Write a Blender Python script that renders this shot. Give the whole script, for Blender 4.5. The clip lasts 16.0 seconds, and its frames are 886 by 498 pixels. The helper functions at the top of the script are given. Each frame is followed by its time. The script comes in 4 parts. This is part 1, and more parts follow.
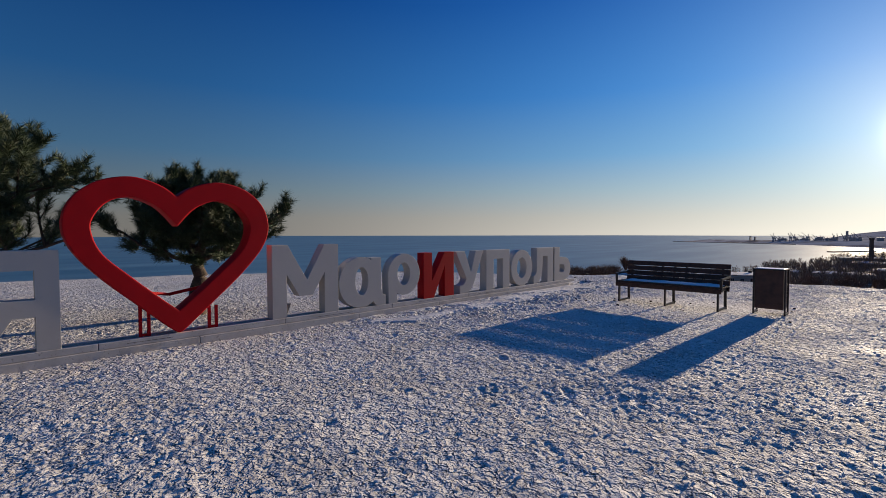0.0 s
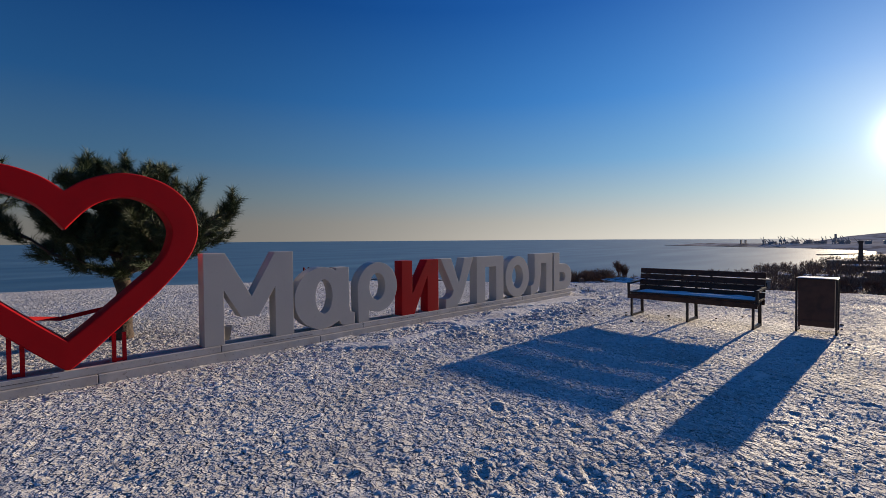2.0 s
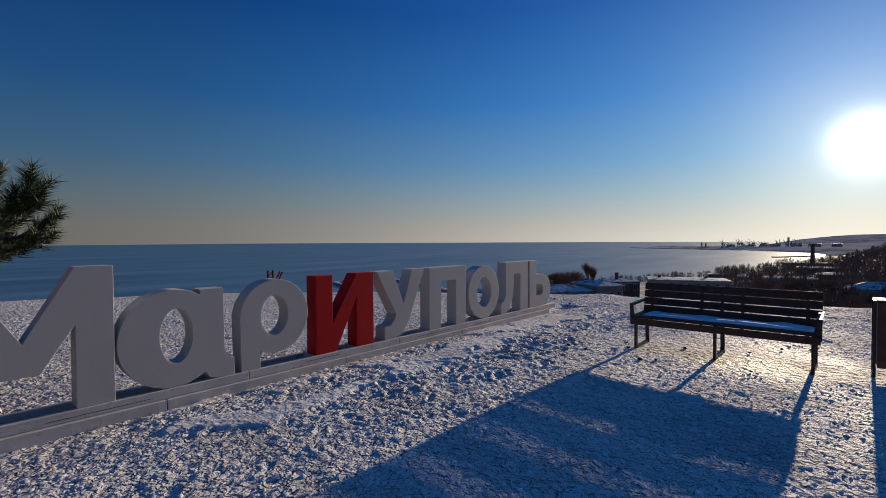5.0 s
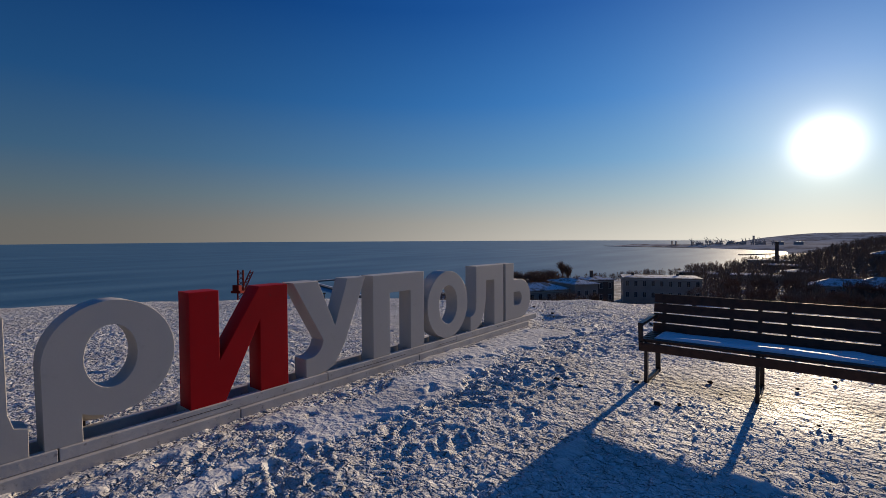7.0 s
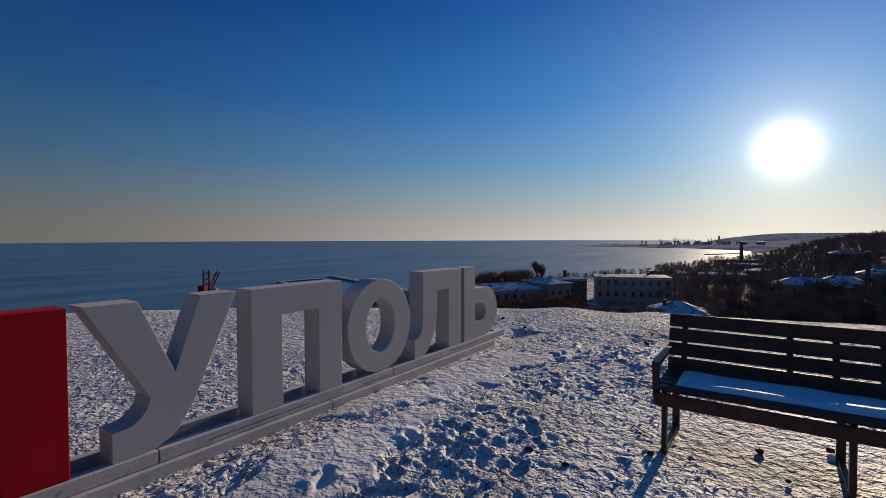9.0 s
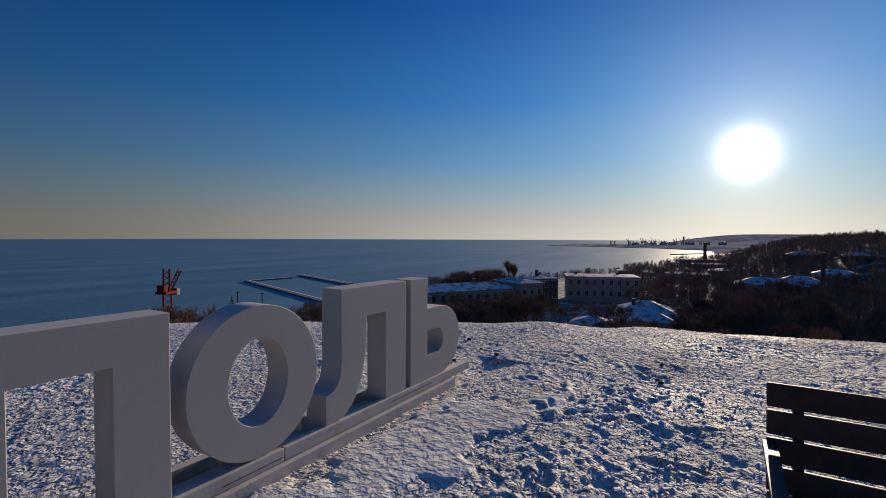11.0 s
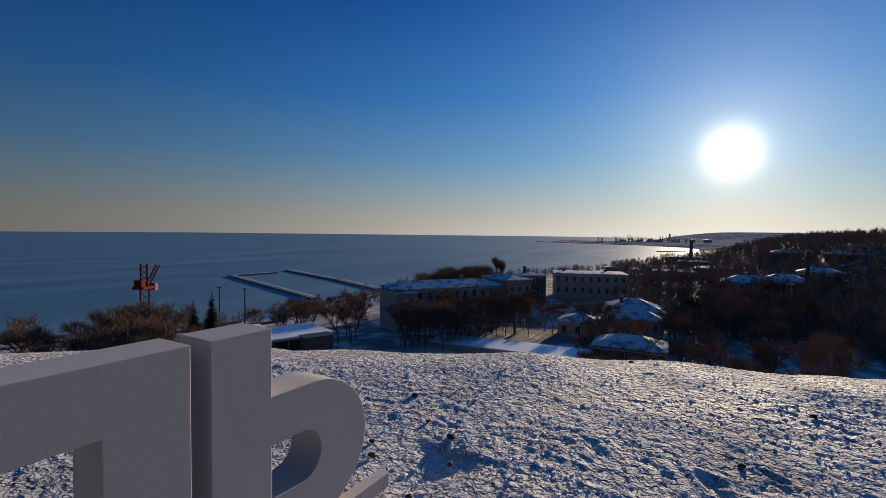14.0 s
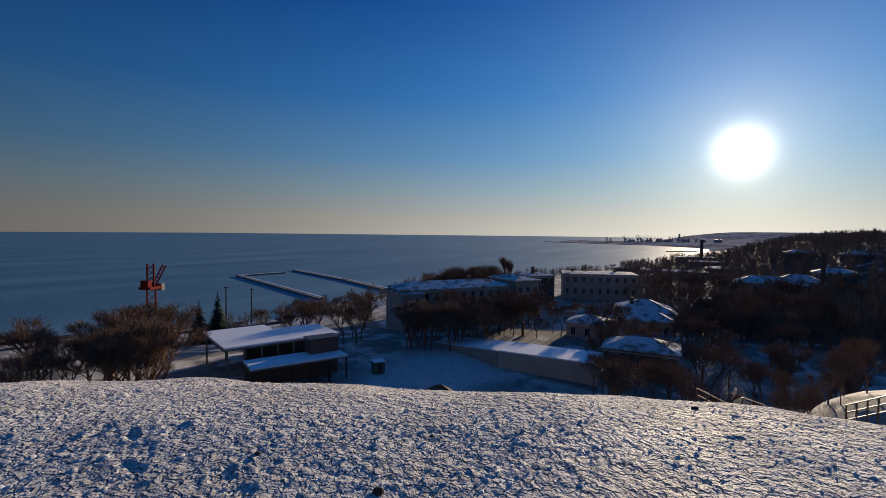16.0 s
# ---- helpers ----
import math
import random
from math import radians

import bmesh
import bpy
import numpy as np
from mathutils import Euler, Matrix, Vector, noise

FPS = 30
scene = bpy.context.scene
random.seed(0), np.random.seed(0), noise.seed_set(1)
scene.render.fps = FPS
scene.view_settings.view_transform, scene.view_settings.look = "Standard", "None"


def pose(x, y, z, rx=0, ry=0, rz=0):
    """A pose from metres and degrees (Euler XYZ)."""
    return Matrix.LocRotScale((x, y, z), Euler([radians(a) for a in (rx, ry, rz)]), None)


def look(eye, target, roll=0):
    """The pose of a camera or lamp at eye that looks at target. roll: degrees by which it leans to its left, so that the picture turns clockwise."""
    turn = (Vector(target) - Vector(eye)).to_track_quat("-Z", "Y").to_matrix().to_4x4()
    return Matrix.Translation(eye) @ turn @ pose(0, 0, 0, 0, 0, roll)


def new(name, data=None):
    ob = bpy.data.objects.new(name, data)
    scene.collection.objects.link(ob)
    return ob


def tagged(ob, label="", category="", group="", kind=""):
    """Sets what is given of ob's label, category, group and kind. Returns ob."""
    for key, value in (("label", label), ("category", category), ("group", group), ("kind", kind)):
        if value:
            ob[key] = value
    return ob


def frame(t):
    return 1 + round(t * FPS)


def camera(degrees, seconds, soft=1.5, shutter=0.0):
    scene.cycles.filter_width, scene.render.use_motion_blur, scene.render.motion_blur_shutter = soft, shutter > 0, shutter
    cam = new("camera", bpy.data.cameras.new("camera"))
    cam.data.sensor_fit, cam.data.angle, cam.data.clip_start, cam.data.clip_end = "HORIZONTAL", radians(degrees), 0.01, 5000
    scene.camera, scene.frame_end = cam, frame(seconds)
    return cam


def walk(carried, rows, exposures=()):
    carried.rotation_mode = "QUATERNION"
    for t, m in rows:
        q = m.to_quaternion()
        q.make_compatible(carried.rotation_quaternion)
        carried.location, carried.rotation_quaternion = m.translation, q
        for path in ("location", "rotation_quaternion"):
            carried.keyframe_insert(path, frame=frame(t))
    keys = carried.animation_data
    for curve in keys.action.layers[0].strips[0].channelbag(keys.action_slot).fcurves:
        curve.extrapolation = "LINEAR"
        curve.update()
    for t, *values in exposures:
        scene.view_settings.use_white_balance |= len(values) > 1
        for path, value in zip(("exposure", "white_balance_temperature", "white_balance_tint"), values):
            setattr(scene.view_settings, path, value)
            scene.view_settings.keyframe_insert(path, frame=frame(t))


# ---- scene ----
cam = camera(88.2, 16.0, soft=0.6)
PATH = [
    (0, (-0.194, -0.05, 1.414), (1.201, 1.381, 1.342), -0.1),
    (0.5, (0.047, 0.16, 1.411), (1.442, 1.592, 1.342), -0.2),
    (1, (0.305, 0.357, 1.393), (1.701, 1.787, 1.328), -0.3),
    (1.5, (0.613, 0.566, 1.415), (2.016, 1.99, 1.358), -0.3),
    (2, (0.917, 0.816, 1.399), (2.333, 2.227, 1.349), -0.4),
    (2.5, (1.213, 1.047, 1.412), (2.641, 2.446, 1.369), -0.4),
    (3, (1.548, 1.252, 1.42), (2.991, 2.636, 1.38), -0.4),
    (3.5, (1.858, 1.471, 1.404), (3.319, 2.837, 1.364), -0.4),
    (4, (2.165, 1.702, 1.415), (3.638, 3.055, 1.376), -0.4),
    (6.5, (3.867, 2.689, 1.429), (5.421, 3.948, 1.382), -0.2),
    (7, (4.231, 2.925, 1.424), (5.798, 4.166, 1.376), -0.3),
    (7.5, (4.609, 3.106, 1.397), (6.19, 4.329, 1.347), -0.2),
    (8, (5.001, 3.256, 1.416), (6.599, 4.457, 1.366), -0.2),
    (8.5, (5.407, 3.449, 1.406), (7.023, 4.627, 1.356), -0.2),
    (9, (5.78, 3.613, 1.381), (7.412, 4.768, 1.331), -0.2),
    (11.5, (7.672, 4.498, 1.388), (9.380, 5.537, 1.332), 0.26),
    (12, (8.023, 4.637, 1.401), (9.738, 5.665, 1.344), 0.35),
    (12.5, (8.394, 4.735, 1.421), (10.113, 5.754, 1.363), 0.58),
    (13, (8.734, 4.843, 1.406), (10.457, 5.856, 1.343), 0.60),
    (13.5, (9.098, 4.998, 1.431), (10.821, 6.012, 1.362), 0.60),
    (14, (9.469, 5.103, 1.401), (11.192, 6.117, 1.327), 0.64),
    (14.5, (9.826, 5.238, 1.408), (11.548, 6.252, 1.333), 0.58),
    (15, (10.182, 5.414, 1.406), (11.899, 6.439, 1.34), 0.5),
    (15.5, (10.572, 5.576, 1.373), (12.282, 6.612, 1.303), 0.6),
    (16, (10.83, 5.742, 1.372), (12.536, 6.784, 1.298), 0.6),
]
EXPOSURES = [(0.0, 0.47), (2.0, 0.45), (4.0, 0.34), (6.5, 0.20), (9.0, 0.18), (12.5, 0.16), (16.0, 0.13)]
walk(cam, [(t, look(eye, target, roll)) for t, eye, target, roll in PATH],
     exposures=EXPOSURES)

# ---- light and exposure ----
SKY_STRENGTH, SKY_GAIN, SUN_POWER = 0.0015, 0.74, 5.0
SKY_LOW = (0.42, 0.40, 0.37)
GLOW = 0.30
SUN_CORE, SUN_HALO, SUN_VEIL = 1.7, 0.60, 0.10
FINE, FOOT = 0.0205, 520
CRUST = (0.0060, 0.0085)

# ---- world, sun ----
SUN_EL, SUN_AZ = radians(8.75), radians(-1.5)          # azimuth from +x towards +y
SUN_DIR = Vector((math.cos(SUN_EL) * math.cos(SUN_AZ), math.cos(SUN_EL) * math.sin(SUN_AZ), math.sin(SUN_EL)))
world = bpy.data.worlds.new("winter_sky")
scene.world = world
world.use_nodes = True
wt = world.node_tree
wt.nodes.clear()


def wnode(kind, **sets):
    n = wt.nodes.new(kind)
    for k, v in sets.items():
        if k == "op":
            n.operation = v
        elif k == "blend":
            n.data_type, n.blend_type = "RGBA", v
        elif k == "ins":
            for i, w in v.items():
                n.inputs[i].default_value = w
    return n


sky = wt.nodes.new("ShaderNodeTexSky")
sky.sky_type, sky.sun_disc = "NISHITA", False
sky.sun_elevation, sky.sun_rotation = SUN_EL, radians(90) - SUN_AZ
sky.air_density, sky.dust_density, sky.ozone_density = 1.0, 0.6, 3.0
sky.altitude = 50
coord = wt.nodes.new("ShaderNodeTexCoord")
norm = wnode("ShaderNodeVectorMath", op="NORMALIZE")
wt.links.new(coord.outputs["Generated"], norm.inputs[0])
hsv = wnode("ShaderNodeHueSaturation", ins={"Saturation": 1.0, "Value": 1.0})
wt.links.new(sky.outputs[0], hsv.inputs["Color"])


def wmath(op, a, b=None):
    n = wnode("ShaderNodeMath", op=op)
    for i, v in enumerate((a, b)):
        if v is None:
            continue
        if isinstance(v, (int, float)):
            n.inputs[i].default_value = v
        else:
            wt.links.new(v, n.inputs[i])
    return n.outputs[0]


def wmix(blend, a, b, f=1.0):
    n = wnode("ShaderNodeMix", blend=blend, ins={0: f})
    for i, v in ((6, a), (7, b)):
        if isinstance(v, tuple):
            n.inputs[i].default_value = (*v, 1)
        else:
            wt.links.new(v, n.inputs[i])
    return n.outputs[2]


# clear frosty sky: pale and warm over the sea, deep blue above, brighter round the sun
split = wt.nodes.new("ShaderNodeSeparateXYZ")
wt.links.new(norm.outputs[0], split.inputs[0])
height = wmath("ARCSINE", split.outputs[2])
ramp = wt.nodes.new("ShaderNodeValToRGB")
stops = [(0.0, SKY_LOW), (1.8, (0.40, 0.395, 0.375)), (5.0, (0.265, 0.38, 0.465)), (9.0, (0.125, 0.312, 0.56)), (16.0, (0.038, 0.204, 0.56)),
         (26.0, (0.010, 0.107, 0.42)), (38.0, (0.007, 0.10, 0.42)), (90.0, (0.03, 0.27, 0.86))]
while len(ramp.color_ramp.elements) < len(stops):
    ramp.color_ramp.elements.new(0.5)
for e, (deg, col) in zip(ramp.color_ramp.elements, stops):
    e.position, e.color = deg / 90.0, (*col, 1)
wt.links.new(wmath("DIVIDE", height, math.pi / 2), ramp.inputs[0])
# the angle from the sun
dot = wnode("ShaderNodeVectorMath", op="DOT_PRODUCT")
dot.inputs[1].default_value = SUN_DIR
wt.links.new(norm.outputs[0], dot.inputs[0])
off = wmath("ARCCOSINE", wmath("MINIMUM", dot.outputs["Value"], 0.999999))
fall = wnode("ShaderNodeMapRange", ins={1: 0.0, 2: radians(88), 3: 1.17, 4: 0.40})
fall.interpolation_type = "SMOOTHSTEP"
wt.links.new(off, fall.inputs[0])
clear = wmix("MULTIPLY", ramp.outputs[0], fall.outputs[0])


def lobe(degrees, gain, power=2.0):
    return wmath("MULTIPLY", wmath("EXPONENT", wmath("MULTIPLY", wmath("POWER", wmath("DIVIDE", off, radians(degrees)), power), -1.0)), gain)


disc = wmix("MULTIPLY", lobe(2.3, SUN_CORE, 2.2), (1.0, 0.95, 0.86))
halo = wmix("MULTIPLY", lobe(7.0, SUN_HALO, 1.2), (1.0, 0.89, 0.68))
veil = wmix("MULTIPLY", lobe(24.0, SUN_VEIL), (0.5, 0.9, 0.9))
# the bright haze low over the water on the sun's side
haze = wmath("MULTIPLY", lobe(42.0, GLOW), wmath("EXPONENT", wmath("MULTIPLY", wmath("MAXIMUM", height, 0.0), -1.0 / radians(4.0))))
low_glow = wmix("MULTIPLY", haze, (1.0, 0.93, 0.78))
total = wmix("ADD", wmix("ADD", wmix("ADD", wmix("ADD", clear, disc), halo), veil), low_glow)
bg1 = wnode("ShaderNodeBackground", ins={"Strength": SKY_STRENGTH})
bg2 = wnode("ShaderNodeBackground", ins={"Strength": SKY_GAIN})
both = wt.nodes.new("ShaderNodeAddShader")
wout = wt.nodes.new("ShaderNodeOutputWorld")
wt.links.new(hsv.outputs[0], bg1.inputs[0])
wt.links.new(total, bg2.inputs[0])
wt.links.new(bg1.outputs[0], both.inputs[0])
wt.links.new(bg2.outputs[0], both.inputs[1])
wt.links.new(both.outputs[0], wout.inputs[0])

sun_lamp = bpy.data.lights.new("sun", "SUN")
sun_lamp.energy, sun_lamp.angle, sun_lamp.color = SUN_POWER, radians(0.55), (1.0, 0.80, 0.56)
sun_ob = new("sun", sun_lamp)
sun_ob.matrix_world = look((40, 0, 40), Vector((40, 0, 40)) - SUN_DIR)


# ---- materials ----
def material(name, base, rough=0.6, metal=0.0, spots=(), bump=(), spec=0.5, vary=0.0):
    """spots: (scale, low, high, colour, amount) noise layers over the base; bump: (scale, strength, distance)."""
    m = bpy.data.materials.new(name)
    m.use_nodes = True
    nt = m.node_tree
    p = nt.nodes["Principled BSDF"]
    p.inputs["Roughness"].default_value, p.inputs["Metallic"].default_value = rough, metal
    p.inputs["Specular IOR Level"].default_value = spec
    geo = nt.nodes.new("ShaderNodeNewGeometry")
    last = None
    colour = nt.nodes.new("ShaderNodeRGB")
    colour.outputs[0].default_value = (*base, 1)
    last = colour.outputs[0]
    for scale, low, high, tone, amount in spots:
        n = nt.nodes.new("ShaderNodeTexNoise")
        n.inputs["Scale"].default_value, n.inputs["Detail"].default_value = scale, 6
        nt.links.new(geo.outputs["Position"], n.inputs["Vector"])
        r = nt.nodes.new("ShaderNodeMapRange")
        r.inputs[1].default_value, r.inputs[2].default_value, r.inputs[4].default_value = low, high, amount
        nt.links.new(n.outputs[0], r.inputs[0])
        x = nt.nodes.new("ShaderNodeMix")
        x.data_type = "RGBA"
        x.inputs[7].default_value = (*tone, 1)
        nt.links.new(r.outputs[0], x.inputs[0])
        nt.links.new(last, x.inputs[6])
        last = x.outputs[2]
    if vary:
        info = nt.nodes.new("ShaderNodeObjectInfo")
        r = nt.nodes.new("ShaderNodeMapRange")
        r.inputs[3].default_value, r.inputs[4].default_value = 1 - vary, 1 + vary
        nt.links.new(info.outputs["Random"], r.inputs[0])
        h = nt.nodes.new("ShaderNodeHueSaturation")
        nt.links.new(r.outputs[0], h.inputs["Value"])
        nt.links.new(last, h.inputs["Color"])
        last = h.outputs[0]
    nt.links.new(last, p.inputs["Base Color"])
    previous = None
    for scale, strength, distance in bump:
        n = nt.nodes.new("ShaderNodeTexNoise")
        n.inputs["Scale"].default_value, n.inputs["Detail"].default_value = scale, 5
        nt.links.new(geo.outputs["Position"], n.inputs["Vector"])
        b = nt.nodes.new("ShaderNodeBump")
        b.inputs["Strength"].default_value, b.inputs["Distance"].default_value = strength, distance
        nt.links.new(n.outputs[0], b.inputs["Height"])
        if previous:
            nt.links.new(previous, b.inputs["Normal"])
        previous = b.outputs[0]
    if previous:
        nt.links.new(previous, p.inputs["Normal"])
    return m


M = {}
M["white"] = material("white_paint", (0.52, 0.475, 0.43), 0.6, spots=[(2.5, 0.45, 0.75, (0.49, 0.445, 0.40), 0.5), (18, 0.62, 0.75, (0.42, 0.38, 0.33), 0.35)], bump=[(60, 0.15, 0.002)], spec=0.25)
M["red"] = material("red_paint", (0.47, 0.004, 0.009), 0.6, spots=[(3, 0.45, 0.75, (0.37, 0.003, 0.007), 0.6), (25, 0.68, 0.76, (0.25, 0.02, 0.02), 0.5)], bump=[(50, 0.12, 0.002)], spec=0.15)
M["plinth"] = material("painted_boards", (0.58, 0.535, 0.50), 0.65, spots=[(4, 0.4, 0.7, (0.42, 0.37, 0.33), 0.7), (30, 0.62, 0.72, (0.2, 0.17, 0.14), 0.6)], bump=[(40, 0.3, 0.004)])
M["metal"] = material("dark_metal", (0.035, 0.028, 0.026), 0.45, 0.3, spots=[(20, 0.5, 0.7, (0.06, 0.045, 0.04), 0.6)], bump=[(90, 0.1, 0.001)])
M["wood"] = material("dark_stained_wood", (0.085, 0.042, 0.028), 0.55, spots=[(14, 0.45, 0.7, (0.045, 0.022, 0.015), 0.8)], bump=[(70, 0.25, 0.002)], spec=0.3, vary=0.15)
M["bin"] = material("brown_bin_panel", (0.10, 0.045, 0.028), 0.55, spots=[(8, 0.45, 0.7, (0.04, 0.018, 0.012), 0.7)], bump=[(60, 0.15, 0.001)])
M["snow_cap"] = material("settled_snow", (0.82, 0.83, 0.86), 0.55, bump=[(12, 0.5, 0.02), (60, 0.4, 0.006)])
M["snow_chip"] = material("frozen_snow_chip", (0.73, 0.70, 0.68), 0.7, bump=[(120, 0.5, 0.006)], spec=0.3)
M["bark"] = material("pine_bark", (0.065, 0.042, 0.03), 0.9, spots=[(12, 0.45, 0.65, (0.04, 0.028, 0.02), 0.9)], bump=[(18, 0.8, 0.03)])
M["needle"] = material("pine_needles", (0.035, 0.06, 0.022), 0.6, spots=[(3, 0.45, 0.7, (0.06, 0.07, 0.024), 0.7)])
M["twig"] = material("bare_twigs", (0.17, 0.10, 0.066), 0.9, spots=[(0.5, 0.4, 0.7, (0.10, 0.064, 0.046), 0.8)], vary=0.25)
M["grass"] = material("dry_grass", (0.16, 0.12, 0.07), 0.9)
M["fir"] = material("fir_needles", (0.02, 0.04, 0.02), 0.8)
M["wall"] = material("pale_plaster", (0.40, 0.35, 0.30), 0.85, spots=[(0.4, 0.4, 0.7, (0.29, 0.25, 0.215), 0.7), (2.5, 0.55, 0.7, (0.30, 0.26, 0.22), 0.5)], bump=[(3, 0.3, 0.05)], vary=0.12)
M["dark_wall"] = material("dark_brick", (0.12, 0.085, 0.07), 0.9, spots=[(1, 0.4, 0.7, (0.08, 0.06, 0.05), 0.7)], vary=0.2)
M["glass"] = material("dark_window", (0.03, 0.035, 0.045), 0.15)
M["roof_snow"] = material("patchy_roof_snow", (0.62, 0.62, 0.64), 0.8, spots=[(0.45, 0.50, 0.60, (0.17, 0.14, 0.12), 0.85), (2.2, 0.55, 0.68, (0.20, 0.17, 0.15), 0.7)], bump=[(1.5, 0.5, 0.15)], spec=0.15)
M["frame"] = material("window_frame", (0.52, 0.49, 0.45), 0.6)
M["concrete"] = material("concrete", (0.20, 0.19, 0.18), 0.85, spots=[(0.3, 0.4, 0.7, (0.12, 0.115, 0.11), 0.7)], bump=[(2, 0.4, 0.05)])
M["crane_red"] = material("crane_red", (0.16, 0.011, 0.010), 0.8, spots=[(0.6, 0.5, 0.7, (0.12, 0.015, 0.012), 0.7)], spec=0.1)
# port cranes and buildings: grey lightened in the colour to stand in for haze
M["port"] = material("hazed_port_steel", (0.36, 0.34, 0.33), 0.8)
M["sheet"] = material("green_sheet_metal", (0.05, 0.10, 0.09), 0.5)
# bare wood farther off, its brown paled to suggest the veil of haze
M["far_wood"] = material("hazed_bare_wood", (0.20, 0.15, 0.115), 0.95, spots=[(0.05, 0.4, 0.65, (0.13, 0.10, 0.078), 0.8)])


def snow_material():
    """Trodden snow on the height; below the brow snow with bare litter and grass."""
    m = bpy.data.materials.new("trodden_snow")
    m.use_nodes = True
    nt = m.node_tree
    p = nt.nodes["Principled BSDF"]
    p.inputs["Specular IOR Level"].default_value = 0.22
    geo = nt.nodes.new("ShaderNodeNewGeometry")

    def noise_at(scale, detail=6):
        n = nt.nodes.new("ShaderNodeTexNoise")
        n.inputs["Scale"].default_value, n.inputs["Detail"].default_value = scale, detail
        nt.links.new(geo.outputs["Position"], n.inputs["Vector"])
        return n.outputs[0]

    def span(src, a, b, lo=0.0, hi=1.0):
        r = nt.nodes.new("ShaderNodeMapRange")
        for i, v in enumerate((a, b, lo, hi)):
            r.inputs[1 + i].default_value = v
        nt.links.new(src, r.inputs[0])
        return r.outputs[0]

    def blend(f, a, b):
        x = nt.nodes.new("ShaderNodeMix")
        x.data_type = "RGBA"
        nt.links.new(f, x.inputs[0])
        for i, v in ((6, a), (7, b)):
            if isinstance(v, tuple):
                x.inputs[i].default_value = (*v, 1)
            else:
                nt.links.new(v, x.inputs[i])
        return x.outputs[2]

    def times(a, b):
        x = nt.nodes.new("ShaderNodeMath")
        x.operation = "MULTIPLY"
        nt.links.new(a, x.inputs[0])
        nt.links.new(b, x.inputs[1])
        return x.outputs[0]

    snow = blend(span(noise_at(1.3), 0.42, 0.68), (0.69, 0.665, 0.645), (0.54, 0.51, 0.485))
    snow = blend(span(noise_at(11.0), 0.56, 0.72, 0.0, 0.5), snow, (0.32, 0.28, 0.24))
    attr = nt.nodes.new("ShaderNodeAttribute")
    attr.attribute_name = "litter"
    litter = blend(span(noise_at(0.35), 0.35, 0.65), (0.06, 0.045, 0.035), (0.12, 0.095, 0.07))
    mask = span(noise_at(0.16, 8), 0.36, 0.50, 0.0, 1.0)
    col = blend(times(attr.outputs["Fac"], mask), snow, litter)
    nt.links.new(col, p.inputs["Base Color"])
    crumbs = nt.nodes.new("ShaderNodeAttribute")
    crumbs.attribute_name = "crumbs"
    ice = nt.nodes.new("ShaderNodeAttribute")
    ice.attribute_name = "ice"
    gloss = nt.nodes.new("ShaderNodeMath")
    gloss.operation = "SUBTRACT"
    nt.links.new(span(noise_at(0.9), 0.35, 0.65, 0.68, 0.92), gloss.inputs[0])
    nt.links.new(span(ice.outputs["Fac"], 0.2, 0.9, 0.0, 0.13), gloss.inputs[1])
    nt.links.new(gloss.outputs[0], p.inputs["Roughness"])
    warp = nt.nodes.new("ShaderNodeTexNoise")
    warp.inputs["Scale"].default_value = 14
    nt.links.new(geo.outputs["Position"], warp.inputs["Vector"])
    bent = nt.nodes.new("ShaderNodeVectorMath")
    bent.operation = "MULTIPLY_ADD"
    bent.inputs[1].default_value = (0.09, 0.09, 0.09)
    nt.links.new(warp.outputs["Color"], bent.inputs[0])
    nt.links.new(geo.outputs["Position"], bent.inputs[2])

    def grains(scale):
        v = nt.nodes.new("ShaderNodeTexVoronoi")
        v.inputs["Scale"].default_value = scale
        nt.links.new(bent.outputs[0], v.inputs["Vector"])
        return v.outputs["Distance"]

    prev = None
    for source, strength, dist in ((grains(12), 1.0, 0.050), (noise_at(28), 0.8, 0.036), (grains(34), 0.8, 0.026), (noise_at(75), 0.6, 0.012)):
        b = nt.nodes.new("ShaderNodeBump")
        b.inputs["Distance"].default_value = dist
        nt.links.new(span(crumbs.outputs["Fac"], 0.0, 1.0, 0.0, strength), b.inputs["Strength"])
        nt.links.new(source, b.inputs["Height"])
        if prev:
            nt.links.new(prev, b.inputs["Normal"])
        prev = b.outputs[0]
    nt.links.new(prev, p.inputs["Normal"])
    return m


M["snow"] = snow_material()
# far snowy scrub, without sheen; the grey of distance haze is in its colour
M["far_land"] = material("hazed_snowy_scrub", (0.48, 0.46, 0.44), 1.0, spots=[(0.012, 0.45, 0.6, (0.20, 0.17, 0.15), 0.9), (0.05, 0.5, 0.6, (0.55, 0.54, 0.53), 0.6)], spec=0.0)


